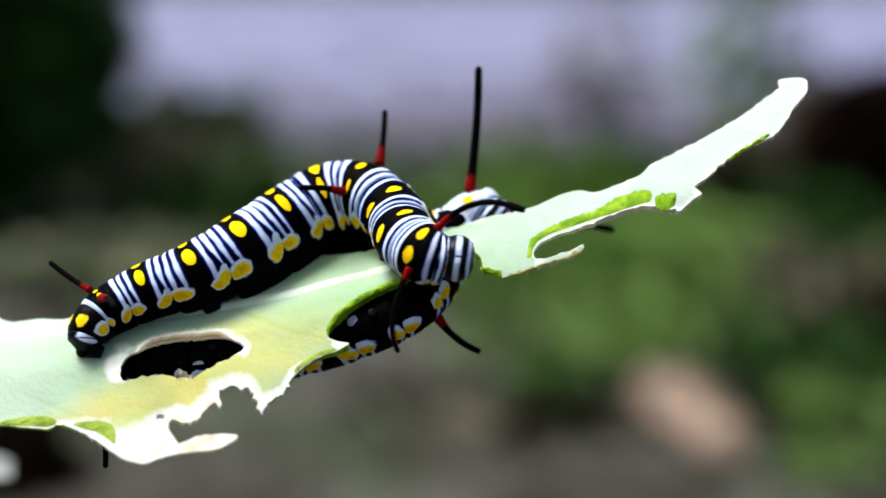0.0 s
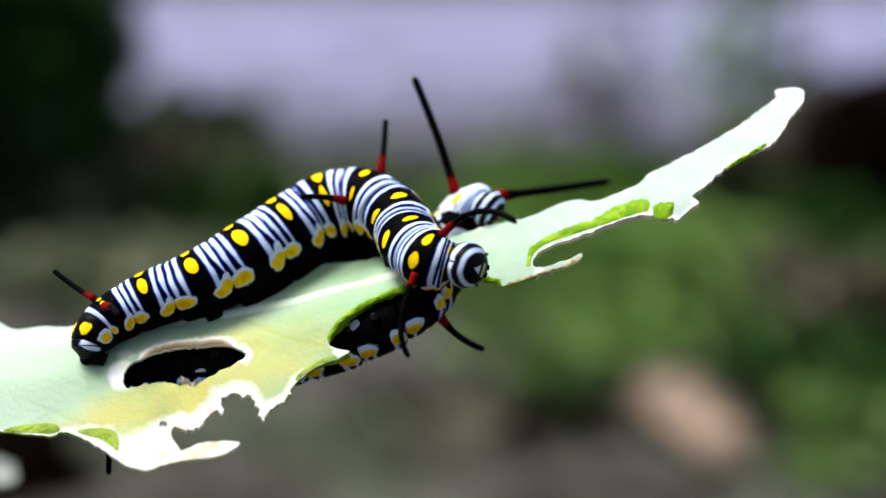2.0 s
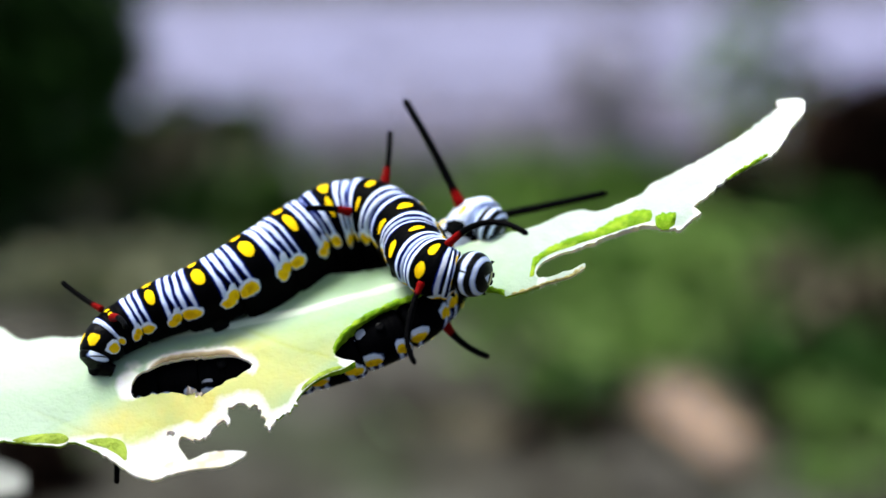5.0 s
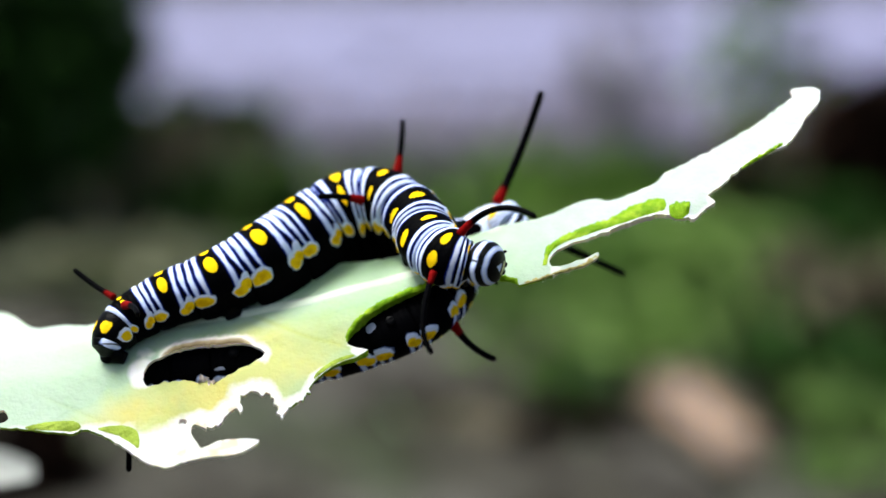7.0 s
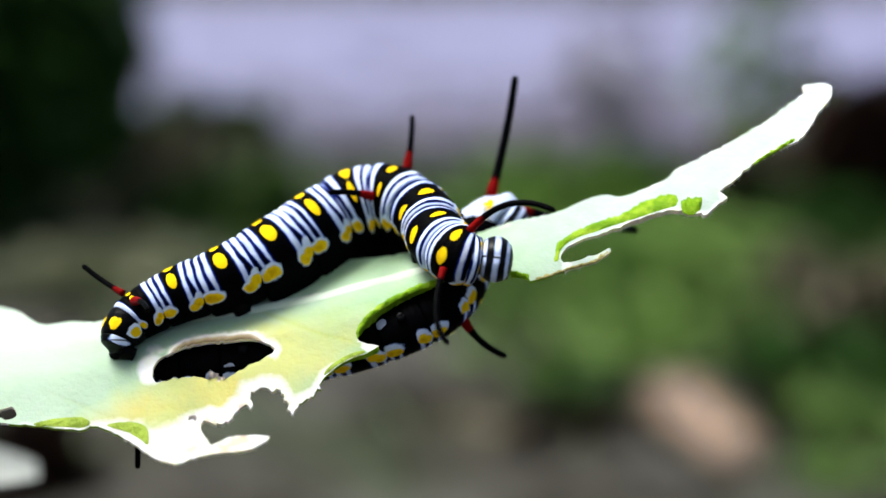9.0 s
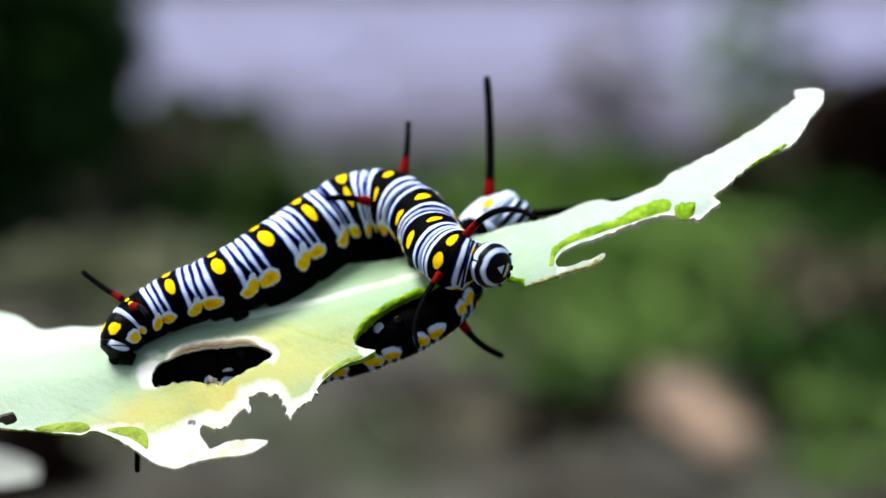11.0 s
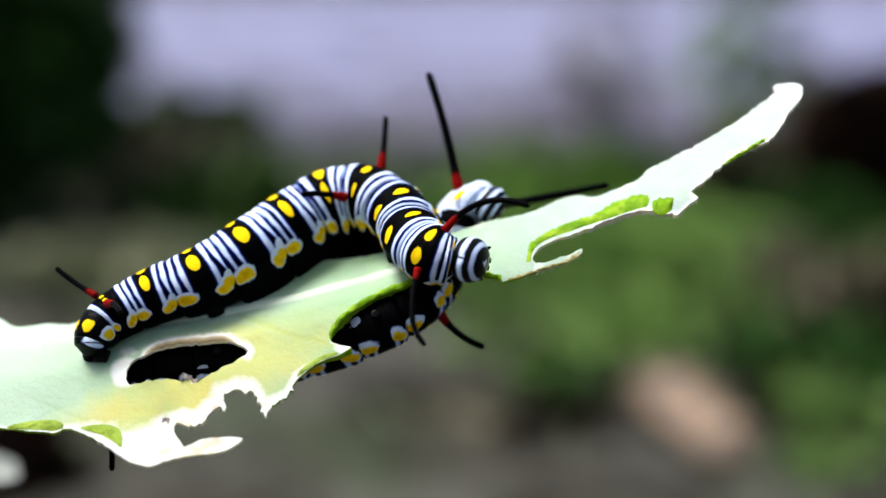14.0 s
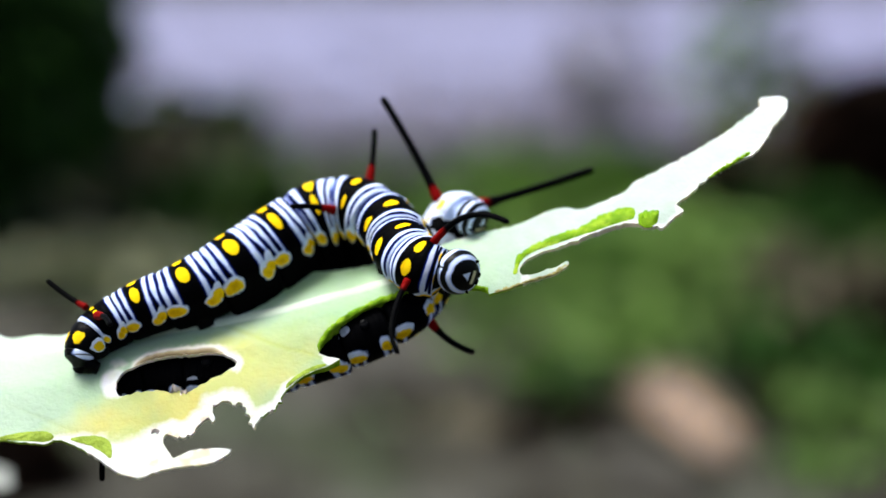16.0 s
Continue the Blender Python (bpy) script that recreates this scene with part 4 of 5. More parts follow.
def add_head(parent, r, m):
    head = part("head", head_mesh(r), parent, "black head capsule hooped with white", m)
    for s in (-1, 1):
        v, f, _ = tube([(-0.62 * r, s * 0.20 * r, 0.50 * r), (-0.69 * r, s * 0.17 * r, 0.57 * r), (-0.71 * r, s * 0.06 * r, 0.62 * r)], [0.14 * r, 0.11 * r, 0.04 * r], 8)
        part("mandible", fill("mandible", v, f, LEGS), head)
        v, f, _ = tube([(-0.35 * r, s * 0.66 * r, 0.52 * r), (-0.40 * r, s * 0.71 * r, 0.57 * r), (-0.43 * r, s * 0.74 * r, 0.62 * r)], [0.08 * r, 0.06 * r, 0.03 * r], 8)
        part("antenna", fill("antenna", v, f, LEGS), head)
    return head


# millimetres: x, y, z, radius and the way of the back, from the tail to the neck
CLIMBER = [
    (-28.80, -3.22, -7.59, 1.08, -0.65, -0.59, 0.48),
    (-28.35, -2.60, -6.33, 1.63, -0.52, -0.63, 0.58),
    (-27.03, -1.65, -4.93, 1.96, -0.41, -0.63, 0.66),
    (-24.08, -0.82, -3.36, 2.26, -0.34, -0.57, 0.75),
    (-20.22, -0.33, -1.90, 2.54, -0.34, -0.57, 0.75),
    (-16.54, 0.91, 0.14, 2.81, -0.34, -0.57, 0.75),
    (-13.16, 2.71, 2.43, 2.91, -0.34, -0.64, 0.69),
    (-9.92, 3.70, 4.43, 2.84, -0.22, -0.78, 0.58),
    (-6.67, 3.00, 4.72, 2.66, 0.05, -0.89, 0.45),
    (-4.02, 0.35, 2.79, 2.50, 0.02, -0.99, 0.06),
    (-3.00, -2.40, 0.86, 2.47, -0.04, -1.00, 0.02),
    (-1.38, -4.30, -0.40, 2.34, -0.05, -0.98, 0.20),
    (0.18, -4.52, -0.89, 1.91, -0.05, -0.98, 0.20),
]
HANGER = [
    (-27.98, -2.65, -11.25, 1.08, 0.23, 0.64, -0.73),
    (-27.22, -1.28, -10.59, 1.74, 0.23, 0.64, -0.73),
    (-25.41, -0.30, -9.77, 2.18, 0.23, 0.64, -0.73),
    (-22.26, 0.09, -9.15, 2.42, 0.23, 0.64, -0.73),
    (-18.30, 0.07, -8.69, 2.51, 0.23, 0.64, -0.73),
    (-13.85, -0.25, -8.38, 2.50, 0.23, 0.64, -0.73),
    (-9.43, -0.40, -7.40, 2.45, 0.23, 0.64, -0.73),
    (-5.55, -0.37, -6.11, 2.36, 0.23, 0.64, -0.73),
    (-2.75, 0.30, -4.75, 2.28, 0.31, 0.62, -0.72),
    (-0.95, 2.20, -3.04, 2.18, 0.61, 0.51, -0.61),
    (0.19, 4.20, 0.05, 2.23, 0.11, 0.89, 0.44),
    (1.85, 5.00, 4.81, 2.12, -0.19, -0.28, 0.94),
    (2.90, 3.00, 4.45, 1.98, 0.0, -0.50, 0.87),
]


def build_climber():
    body = Body(CLIMBER)
    cat = thing("caterpillar", STAGE.copy(), "black, white and yellow banded caterpillar arched over the bitten leaf", "caterpillar", "caterpillars on the leaf")
    last = len(CLIMBER) - 1
    zero = np.zeros(3)
    segments = []
    for i in range(last + 1):
        origin = body.at(i - 0.5)[0] if i == last else zero
        mat = STERN if i == 0 else TAIL if i == 1 else REAR if i == 2 else COLLAR if i == last else SHOULDER if i == last - 1 else FRONT if i >= 9 else ARCH if i >= 7 else SKIN
        # underside swollen most under the arch, where shade is built into the shape
        ob = part("segment", segment_mesh(body, i, origin, mat, band=0.0 if i == last else 0.25 if i == 8 else 0.17 if i < 9 else 0.24, slant=0.025 if i < 8 else 0.0, belly=0.95 if i in (7, 8) else 0.3 if 5 <= i <= 6 else 0.12, shade_skirt=0.9 if i in (7, 8) else 0.45 if i == 6 else 0.34 if i == 5 else 0.14 if i == 4 else 0.6 if i == 9 else 0.03, pitch=0.15 if i < 8 else 0.48 if i == last else 0.18 if i == 8 else 0.21, spots=0.4 if i == 2 else 0.55 if i == 8 else 0.82 if i >= 9 else 1.1, close_start=i == 0, close_end=i == last), cat,
                  "black tail segment with yellow and white marks" if i < 2 else "", Matrix.Translation(Vector(origin)))
        segments.append(ob)
        if i in (0, 4, 5, 6, 7):
            add_legs(body, i, ob, origin, False, 1.5 if i == 0 else 1.0)
        if i >= last - 2:
            add_legs(body, i, ob, origin, True)
    head = add_head(cat, 0.00185, Matrix())
    feelers = {}
    for key, base, tip, bend, thick, curl, red, hook in CLIMBER_FEELERS:
        size = float(np.linalg.norm(np.array(tip) - np.array(base))) / 1000
        feelers[key] = part("tentacle", tentacle_mesh(size, thick, curl, red, hook), cat, "black tentacle with a red base", aim(base, tip, bend))
    return segments, head, feelers


def build_hanger():
    body = Body(HANGER)
    cat = thing("caterpillar", STAGE.copy(), "banded caterpillar hanging under the leaf with its head over the edge", "caterpillar", "caterpillars on the leaf")
    last = len(HANGER) - 1
    zero = np.zeros(3)
    segments = []
    for i in range(last + 1):
        moving = i >= last - 1
        origin = body.centre[i] if moving else zero
        ob = part("segment", segment_mesh(body, i, origin, STERN if i == 0 else TAIL if i == 1 else NECK if i == last else CHEST if i == last - 1 else FRONT if i >= 8 else SKIN, band=0.0 if i >= last - 1 else 0.45 if i == last - 2 else 0.17, pale=0.5 if i == last - 1 else 0.012 if i == last else -0.03 if i == last - 2 else 0.0, belly=0.0, specks=1.0, pitch=0.15 if i < 8 else 0.30, lumps=0.0 if i >= last - 1 else 1.0,
                                          close_start=i == 0, close_end=i == last), cat, "", Matrix.Translation(Vector(origin)))
        segments.append(ob)
        if i in (0, 4, 5, 6, 7):
            add_legs(body, i, ob, origin, False, 0.5)
        if i >= last - 2:
            add_legs(body, i, ob, origin, True, 1.1 if i == last - 2 else 1.5, 0.2)
    head = add_head(cat, 0.00162, Matrix())
    feelers = {}
    for key, base, tip, bend, thick, curl, red, hook in HANGER_FEELERS:
        size = float(np.linalg.norm(np.array(tip) - np.array(base))) / 1000
        feelers[key] = part("tentacle", tentacle_mesh(size, thick, curl, red, hook, 0.12 if key == "side" else 0.04), cat, "black tentacle with a red base", aim(base, tip, bend))
    return segments, head, feelers


# key, base, tip, the way it bends (millimetres), thickness and bend
CLIMBER_FEELERS = [
    ("right", (-0.53, -5.03, 1.50), (6.19, -7.37, 2.88), (0, 0, -1), 0.00027, 0.75, 0.17, 0),
    ("left", (-2.57, -6.33, -1.44), (-4.00, -7.40, -8.20), (1, 0, 0), 0.00024, 0.25, 0.13, 0.5),
    ("mid", (-5.46, 4.20, 7.26), (-5.04, 5.50, 12.05), (-1, 0, 0), 0.00027, 0.1, 0.3, 0),
    ("mid", (-8.24, 0.70, 4.73), (-11.63, -1.50, 4.94), (0, 0, -1), 0.00025, 0.15, 0.3, 0),
    ("rear", (-28.32, -2.25, -3.31), (-31.94, -1.15, -1.06), (0, 0, 1), 0.00024, 0.12, 0.2, 0),
    ("rear", (-27.05, -3.55, -3.90), (-24.78, -8.15, -4.43), (0, 0, -1), 0.00022, 0.2, 0.35, 0),
]
HANGER_FEELERS = [
    ("upper", (2.33, 4.40, 5.28), (3.05, 4.42, 15.66), (1, 0, 0), 0.00037, -0.07, 0.13, 0),
    ("side", (6.03, 5.60, 3.48), (15.28, 8.65, 1.71), (0, 0, 1), 0.00036, 0.02, 0.07, 0),
    ("mid", (-0.75, 0.30, -5.31), (3.02, 1.80, -8.74), (1, 0, 0.3), 0.0003, 0.35, 0.28, 0),
    ("rear", (-27.30, 0.70, -12.11), (-27.08, -2.30, -17.55), (1, 0, 0), 0.00026, 0.1, 0.1, 0),
]

build_ground()
build_paving()
build_unseen_wall()
shrub("shrub", -0.665, 1.72, (0.22, 0.2), 0.52, 2500, 0.05, DARKLEAF, 11, "dark green leafy shrub at the edge of the bed")
shrub("shrub", -0.60, 2.10, (0.14, 0.12), 0.40, 160, 0.05, WEED, 44, "thin pale green shrub behind a dark one", clumps=9)
shrub("shrub", -0.45, 1.95, (0.17, 0.12), 0.13, 220, 0.05, OLIVE, 12, "low olive brown shrub beside a taller one", clumps=9)
shrub("weed", -0.36, 1.74, (0.13, 0.10), 0.12, 460, 0.045, MOSS, 25, "dull green weed on the soil", 4, clumps=7)
shrub("weed", -0.33, 1.80, (0.10, 0.10), 0.12, 160, 0.045, WEED, 26, "green weed beside a dark shrub", 4, clumps=4)
shrub("brown_shrub", 0.70, 1.92, (0.12, 0.11), 0.20, 3400, 0.04, BROWN, 13, "small near-black brown shrub on the soil")
shrub("brown_shrub", 0.665, 2.04, (0.10, 0.06), 0.23, 300, 0.04, RUST, 45, "rusty brown dried shrub beside a darker one", clumps=8)
shrub("weed", 0.13, 1.72, (0.24, 0.18), 0.10, 900, 0.045, WEED, 14, "spreading green weed on the soil", 4, clumps=11)
shrub("weed", 0.23, 1.48, (0.17, 0.14), 0.06, 1500, 0.045, LUSH, 22, "bright green weed spreading over the soil", 4, clumps=12)
shrub("weed", 0.18, 1.28, (0.16, 0.11), 0.04, 520, 0.035, LUSH, 27, "small bright green weed on the soil", 3, clumps=6)
shrub("weed", 0.33, 0.93, (0.06, 0.07), 0.04, 150, 0.035, GRASS, 15, "small green weed on the soil", 3, clumps=6)
shrub("weed", 0.35, 1.10, (0.09, 0.06), 0.05, 300, 0.03, DARKLEAF, 28, "small dark green weed on the soil", 3)
shrub("weed", 0.46, 1.55, (0.13, 0.12), 0.09, 620, 0.04, DARKLEAF, 29, "dark green weed on the soil", 3, clumps=6)
shrub("weed", 0.56, 2.25, (0.11, 0.06), 0.36, 150, 0.05, WEED, 17, "tall thin pale green weed at the edge of the paving", 3)
shrub("dry_weed", 0.29, 2.30, (0.085, 0.06), 0.30, 130, 0.045, MAUVE, 18, "dry greyish weed stalks at the edge of the paving", 6)
shrub("weed", 0.0, 1.86, (0.12, 0.10), 0.08, 150, 0.045, DARKLEAF, 20, "dark green weed on the soil behind the leaf", 4, clumps=5)
shrub("brown_weed", 0.45, 1.28, (0.12, 0.14), 0.07, 700, 0.035, OLIVE, 21, "low withered brown weed on the soil", 3, clumps=7)
grass_patch("grass", [(0.1, 1.95, 0.6, 0.18, 900, 0.06), (0.25, 1.5, 0.3, 0.3, 1600, 0.06), (-0.35, 1.5, 0.25, 0.15, 400, 0.04), (0.0, 2.28, 1.2, 0.08, 500, 0.07)], GRASS, 16, "short green grass along the edge of the bed")
grass_patch("dry_grass", [(0.1, 2.22, 0.5, 0.14, 900, 0.05), (-0.1, 2.55, 0.9, 0.15, 900, 0.07), (-0.1, 2.8, 1.0, 0.3, 600, 0.09), (0.0, 3.2, 1.2, 0.5, 350, 0.10), (0.6, 2.8, 0.6, 0.3, 300, 0.10)], MAUVE, 46, "dry greyish grass between the bed and the paving")
shrub("weed", 0.06, 1.16, (0.10, 0.08), 0.03, 110, 0.028, GRASS, 24, "sparse flat green weed on the soil", 3, clumps=4)
shrub("weed", -0.02, 1.00, (0.07, 0.06), 0.03, 70, 0.028, OLIVE, 36, "sparse flat olive weed on the soil", 3, clumps=3)
shrub("weed", -0.44, 2.25, (0.22, 0.10), 0.15, 300, 0.05, MOSS, 48, "dull green weed at the edge of the paving", 4, clumps=9)
shrub("dry_weed", 0.10, 2.38, (0.15, 0.07), 0.07, 110, 0.045, MAUVE, 30, "low dry greyish weed along the paving", 4, clumps=5)
shrub("weed", 0.31, 1.60, (0.09, 0.09), 0.05, 320, 0.045, WEED, 50, "green weed beside a darker one", 4, clumps=7)
shrub("brown_weed", 0.40, 1.68, (0.10, 0.08), 0.10, 520, 0.035, BROWN, 52, "low dark brown weed among green ones", 3, clumps=7)
shrub("brown_weed", 0.46, 1.17, (0.12, 0.05), 0.05, 520, 0.03, BROWN, 53, "flat dark brown weed on the soil", 3, clumps=7)
shrub("brown_weed", -0.32, 0.90, (0.07, 0.06), 0.04, 300, 0.035, BROWN, 51, "small dark weed beside the milkweed", 3, clumps=8)
shrub("weed", -0.42, 1.43, (0.17, 0.11), 0.05, 1700, 0.035, LITTER, 37, "pale olive weed spread flat on the soil", 3, clumps=7)
shrub("weed", 0.11, 1.07, (0.07, 0.05), 0.03, 110, 0.03, DARKLEAF, 39, "sparse dark green weed on the soil", 3, clumps=4)
shrub("brown_weed", 0.10, 0.97, (0.06, 0.05), 0.025, 90, 0.03, BROWN, 40, "sparse dark brown weed on the soil", 3, clumps=4)
shrub("brown_weed", 0.30, 1.02, (0.05, 0.05), 0.025, 90, 0.03, BROWN, 47, "sparse dark brown weed beside a dry leaf", 3, clumps=4)
shrub("brown_weed", 0.50, 2.10, (0.11, 0.08), 0.18, 120, 0.045, OLIVE, 41, "withered brown weed at the edge of the paving", 4, clumps=6)
gravel([(0.0, 1.05, 0.5, 0.35, 800)], 23)
fallen_leaf(0.186, 1.06, 0.10, 0.070, -35, "pale beige dry leaf lying on the soil")
fallen_leaf(0.207, 0.985, 0.24, 0.090, -79, "pale peach-brown dry leaf lying curled on the soil")

build_plant()
SEGMENTS_1, HEAD_1, FEEL_1 = build_climber()
SEGMENTS_2, HEAD_2, FEEL_2 = build_hanger()


def turned(row):
    return pose(row[1] / 1000, row[2] / 1000, row[3] / 1000, *row[4:7])


def motions():
    """Heads nod and tentacles sway: time, place in millimetres, turn in degrees, in the caterpillar's space."""
    nod_1 = [
        (0, 1.098, -4.619, -0.716, -97.4, -5.1, -89.4),
        (0.5, 1.283, -4.703, -0.591, -98.8, -4.7, -95.9),
        (1, 1.737, -5.222, -0.575, -104.6, -13.1, -142.8),
        (1.5, 1.781, -5.170, -0.593, -104.3, -11.1, -136.4),
        (2, 1.865, -5.153, -0.560, -104.1, -10.6, -134.6),
        (2.5, 1.951, -5.136, -0.501, -104.1, -10.0, -132.7),
        (3, 2.013, -5.047, -0.460, -103.3, -7.9, -124.1),
        (3.5, 2.030, -4.991, -0.444, -102.6, -6.9, -119.1),
        (4, 2.063, -4.960, -0.420, -102.3, -6.4, -116.4),
        (6.5, 2.052, -5.072, -0.522, -103.5, -8.4, -126.4),
        (7, 1.998, -5.020, -0.517, -103.0, -7.4, -121.6),
        (7.5, 1.977, -4.926, -0.486, -101.9, -5.9, -113.5),
        (8, 1.974, -4.926, -0.456, -101.9, -5.9, -113.5),
        (8.5, 1.985, -4.758, -0.456, -99.5, -4.7, -100.1),
        (9, 1.902, -4.619, -0.531, -97.4, -5.1, -89.4),
        (11.5, 1.835, -5.222, -0.564, -104.6, -13.1, -142.8),
        (12, 1.887, -5.198, -0.587, -104.4, -12.1, -139.7),
        (12.5, 1.981, -5.153, -0.587, -104.1, -10.6, -134.6),
        (13, 2.040, -5.095, -0.573, -103.7, -9.0, -128.7),
        (13.5, 2.058, -5.047, -0.543, -103.3, -7.9, -124.1),
        (14, 2.093, -4.960, -0.477, -102.3, -6.4, -116.4),
        (14.5, 2.099, -4.926, -0.449, -101.9, -5.9, -113.5),
        (15, 2.104, -4.806, -0.443, -100.3, -4.9, -103.8),
        (15.5, 2.147, -4.703, -0.398, -98.8, -4.7, -95.9),
        (16, 2.168, -5.222, -0.424, -104.6, -13.1, -142.8),
    ]
    neck_1 = [
        (0, -0.665, -4.474, -0.710, 1.4, -3.2, 13.8),
        (0.5, -0.506, -4.474, -0.568, 1.2, -2.6, 11.3),
        (1, -0.351, -4.474, -0.480, -1.1, 1.6, -7.6),
        (1.5, -0.334, -4.474, -0.501, -0.7, 1.1, -5.0),
        (2, -0.258, -4.474, -0.470, -0.6, 0.9, -4.3),
        (2.5, -0.179, -4.474, -0.411, -0.5, 0.8, -3.5),
        (3, -0.151, -4.474, -0.380, 0.0, -0.0, 0.0),
        (3.5, -0.151, -4.474, -0.371, 0.3, -0.4, 2.0),
        (4, -0.126, -4.474, -0.351, 0.4, -0.7, 3.1),
        (6.5, -0.104, -4.474, -0.439, -0.1, 0.2, -0.9),
        (7, -0.175, -4.474, -0.440, 0.1, -0.2, 1.0),
        (7.5, -0.219, -4.474, -0.423, 0.5, -1.0, 4.3),
        (8, -0.222, -4.474, -0.392, 0.5, -1.0, 4.3),
        (8.5, -0.226, -4.474, -0.421, 1.1, -2.2, 9.6),
        (9, -0.304, -4.474, -0.524, 1.4, -3.2, 13.8),
        (11.5, -0.253, -4.474, -0.470, -1.1, 1.6, -7.6),
        (12, -0.214, -4.474, -0.493, -0.9, 1.3, -6.4),
        (12.5, -0.141, -4.474, -0.496, -0.6, 0.9, -4.3),
        (13, -0.107, -4.474, -0.487, -0.2, 0.4, -1.8),
        (13.5, -0.106, -4.474, -0.463, 0.0, -0.0, 0.0),
        (14, -0.096, -4.474, -0.409, 0.4, -0.7, 3.1),
        (14.5, -0.096, -4.474, -0.385, 0.5, -1.0, 4.3),
        (15, -0.106, -4.474, -0.399, 0.9, -1.8, 8.1),
        (15.5, -0.062, -4.474, -0.374, 1.2, -2.6, 11.3),
        (16, 0.079, -4.474, -0.330, -1.1, 1.6, -7.6),
    ]
    right_1 = [
        (0, -0.529, -5.029, 1.499, -15.3, 78.6, -34.8),
        (0.5, -0.370, -5.029, 1.641, -13.7, 87.7, -29.6),
        (1, -0.215, -5.029, 1.728, -7.1, 82.5, -53.1),
        (1.5, -0.198, -5.029, 1.707, -7.6, 80.4, -51.9),
        (2, -0.122, -5.029, 1.739, -9.0, 82.3, -47.1),
        (2.5, -0.043, -5.029, 1.797, -8.8, 81.2, -47.9),
        (3, -0.015, -5.029, 1.829, -8.8, 80.6, -48.0),
        (3.5, -0.014, -5.029, 1.838, -10.6, 79.7, -43.4),
        (4, 0.011, -5.029, 1.857, -11.2, 85.0, -40.0),
        (6.5, 0.032, -5.029, 1.770, -9.4, 80.2, -46.4),
        (7, -0.039, -5.029, 1.768, -9.7, 79.9, -45.6),
        (7.5, -0.083, -5.029, 1.786, -11.5, 79.1, -41.4),
        (8, -0.086, -5.029, 1.816, -18.6, 73.7, -31.5),
        (8.5, -0.090, -5.029, 1.788, -14.2, 75.7, -37.2),
        (9, -0.168, -5.029, 1.684, -13.9, 77.4, -37.3),
        (11.5, -0.117, -5.029, 1.739, -7.9, 79.9, -51.0),
        (12, -0.077, -5.029, 1.715, -9.3, 79.1, -47.0),
        (12.5, -0.005, -5.029, 1.713, -8.4, 78.1, -49.9),
        (13, 0.029, -5.029, 1.722, -10.5, 79.8, -43.6),
        (13.5, 0.030, -5.029, 1.746, -10.2, 80.1, -44.3),
        (14, 0.040, -5.029, 1.800, -15.6, 74.6, -35.2),
        (14.5, 0.040, -5.029, 1.823, -23.5, 70.5, -26.4),
        (15, 0.030, -5.029, 1.809, -23.1, 76.8, -25.3),
        (15.5, 0.074, -5.029, 1.834, -17.3, 74.6, -33.0),
        (16, 0.215, -5.029, 1.879, -9.9, 77.9, -45.6),
    ]
    left_1 = [
        (0, -2.566, -6.329, -1.435, 170.2, 11.1, -5.3),
        (0.5, -2.407, -6.329, -1.293, 161.5, 13.4, -7.7),
        (1, -2.252, -6.329, -1.206, 152.9, 11.8, -8.3),
        (1.5, -2.234, -6.329, -1.227, 176.9, 14.1, -6.0),
        (2, -2.158, -6.329, -1.195, 166.2, 8.0, -4.1),
        (2.5, -2.080, -6.329, -1.137, 160.5, 11.2, -6.5),
        (3, -2.051, -6.329, -1.106, 166.4, 8.0, -4.1),
        (3.5, -2.051, -6.329, -1.096, 155.7, 6.6, -4.4),
        (4, -2.026, -6.329, -1.077, 158.4, 7.7, -4.7),
        (6.5, -2.004, -6.329, -1.164, 160.3, 6.3, -3.7),
        (7, -2.075, -6.329, -1.166, 160.4, 4.9, -2.8),
        (7.5, -2.119, -6.329, -1.148, 155.3, 2.4, -1.5),
        (8, -2.122, -6.329, -1.118, 148.7, -1.2, 1.0),
        (8.5, -2.127, -6.329, -1.147, 148.7, -0.4, 0.3),
        (9, -2.205, -6.329, -1.250, 148.6, 1.2, -0.9),
        (11.5, -2.154, -6.329, -1.195, 155.3, 17.3, -11.7),
        (12, -2.114, -6.329, -1.219, 163.0, 6.7, -3.7),
        (12.5, -2.042, -6.329, -1.221, 158.1, 3.7, -2.3),
        (13, -2.008, -6.329, -1.212, 157.2, 3.4, -2.1),
        (13.5, -2.007, -6.329, -1.188, 155.4, 4.5, -2.9),
        (14, -1.996, -6.329, -1.134, 151.0, -0.0, 0.1),
        (14.5, -1.997, -6.329, -1.111, 146.0, -1.2, 1.0),
        (15, -2.006, -6.329, -1.125, 150.1, -0.8, 0.7),
        (15.5, -1.963, -6.329, -1.100, 147.1, -0.6, 0.5),
        (16, -1.822, -6.329, -1.055, 146.6, 7.9, -6.5),
    ]
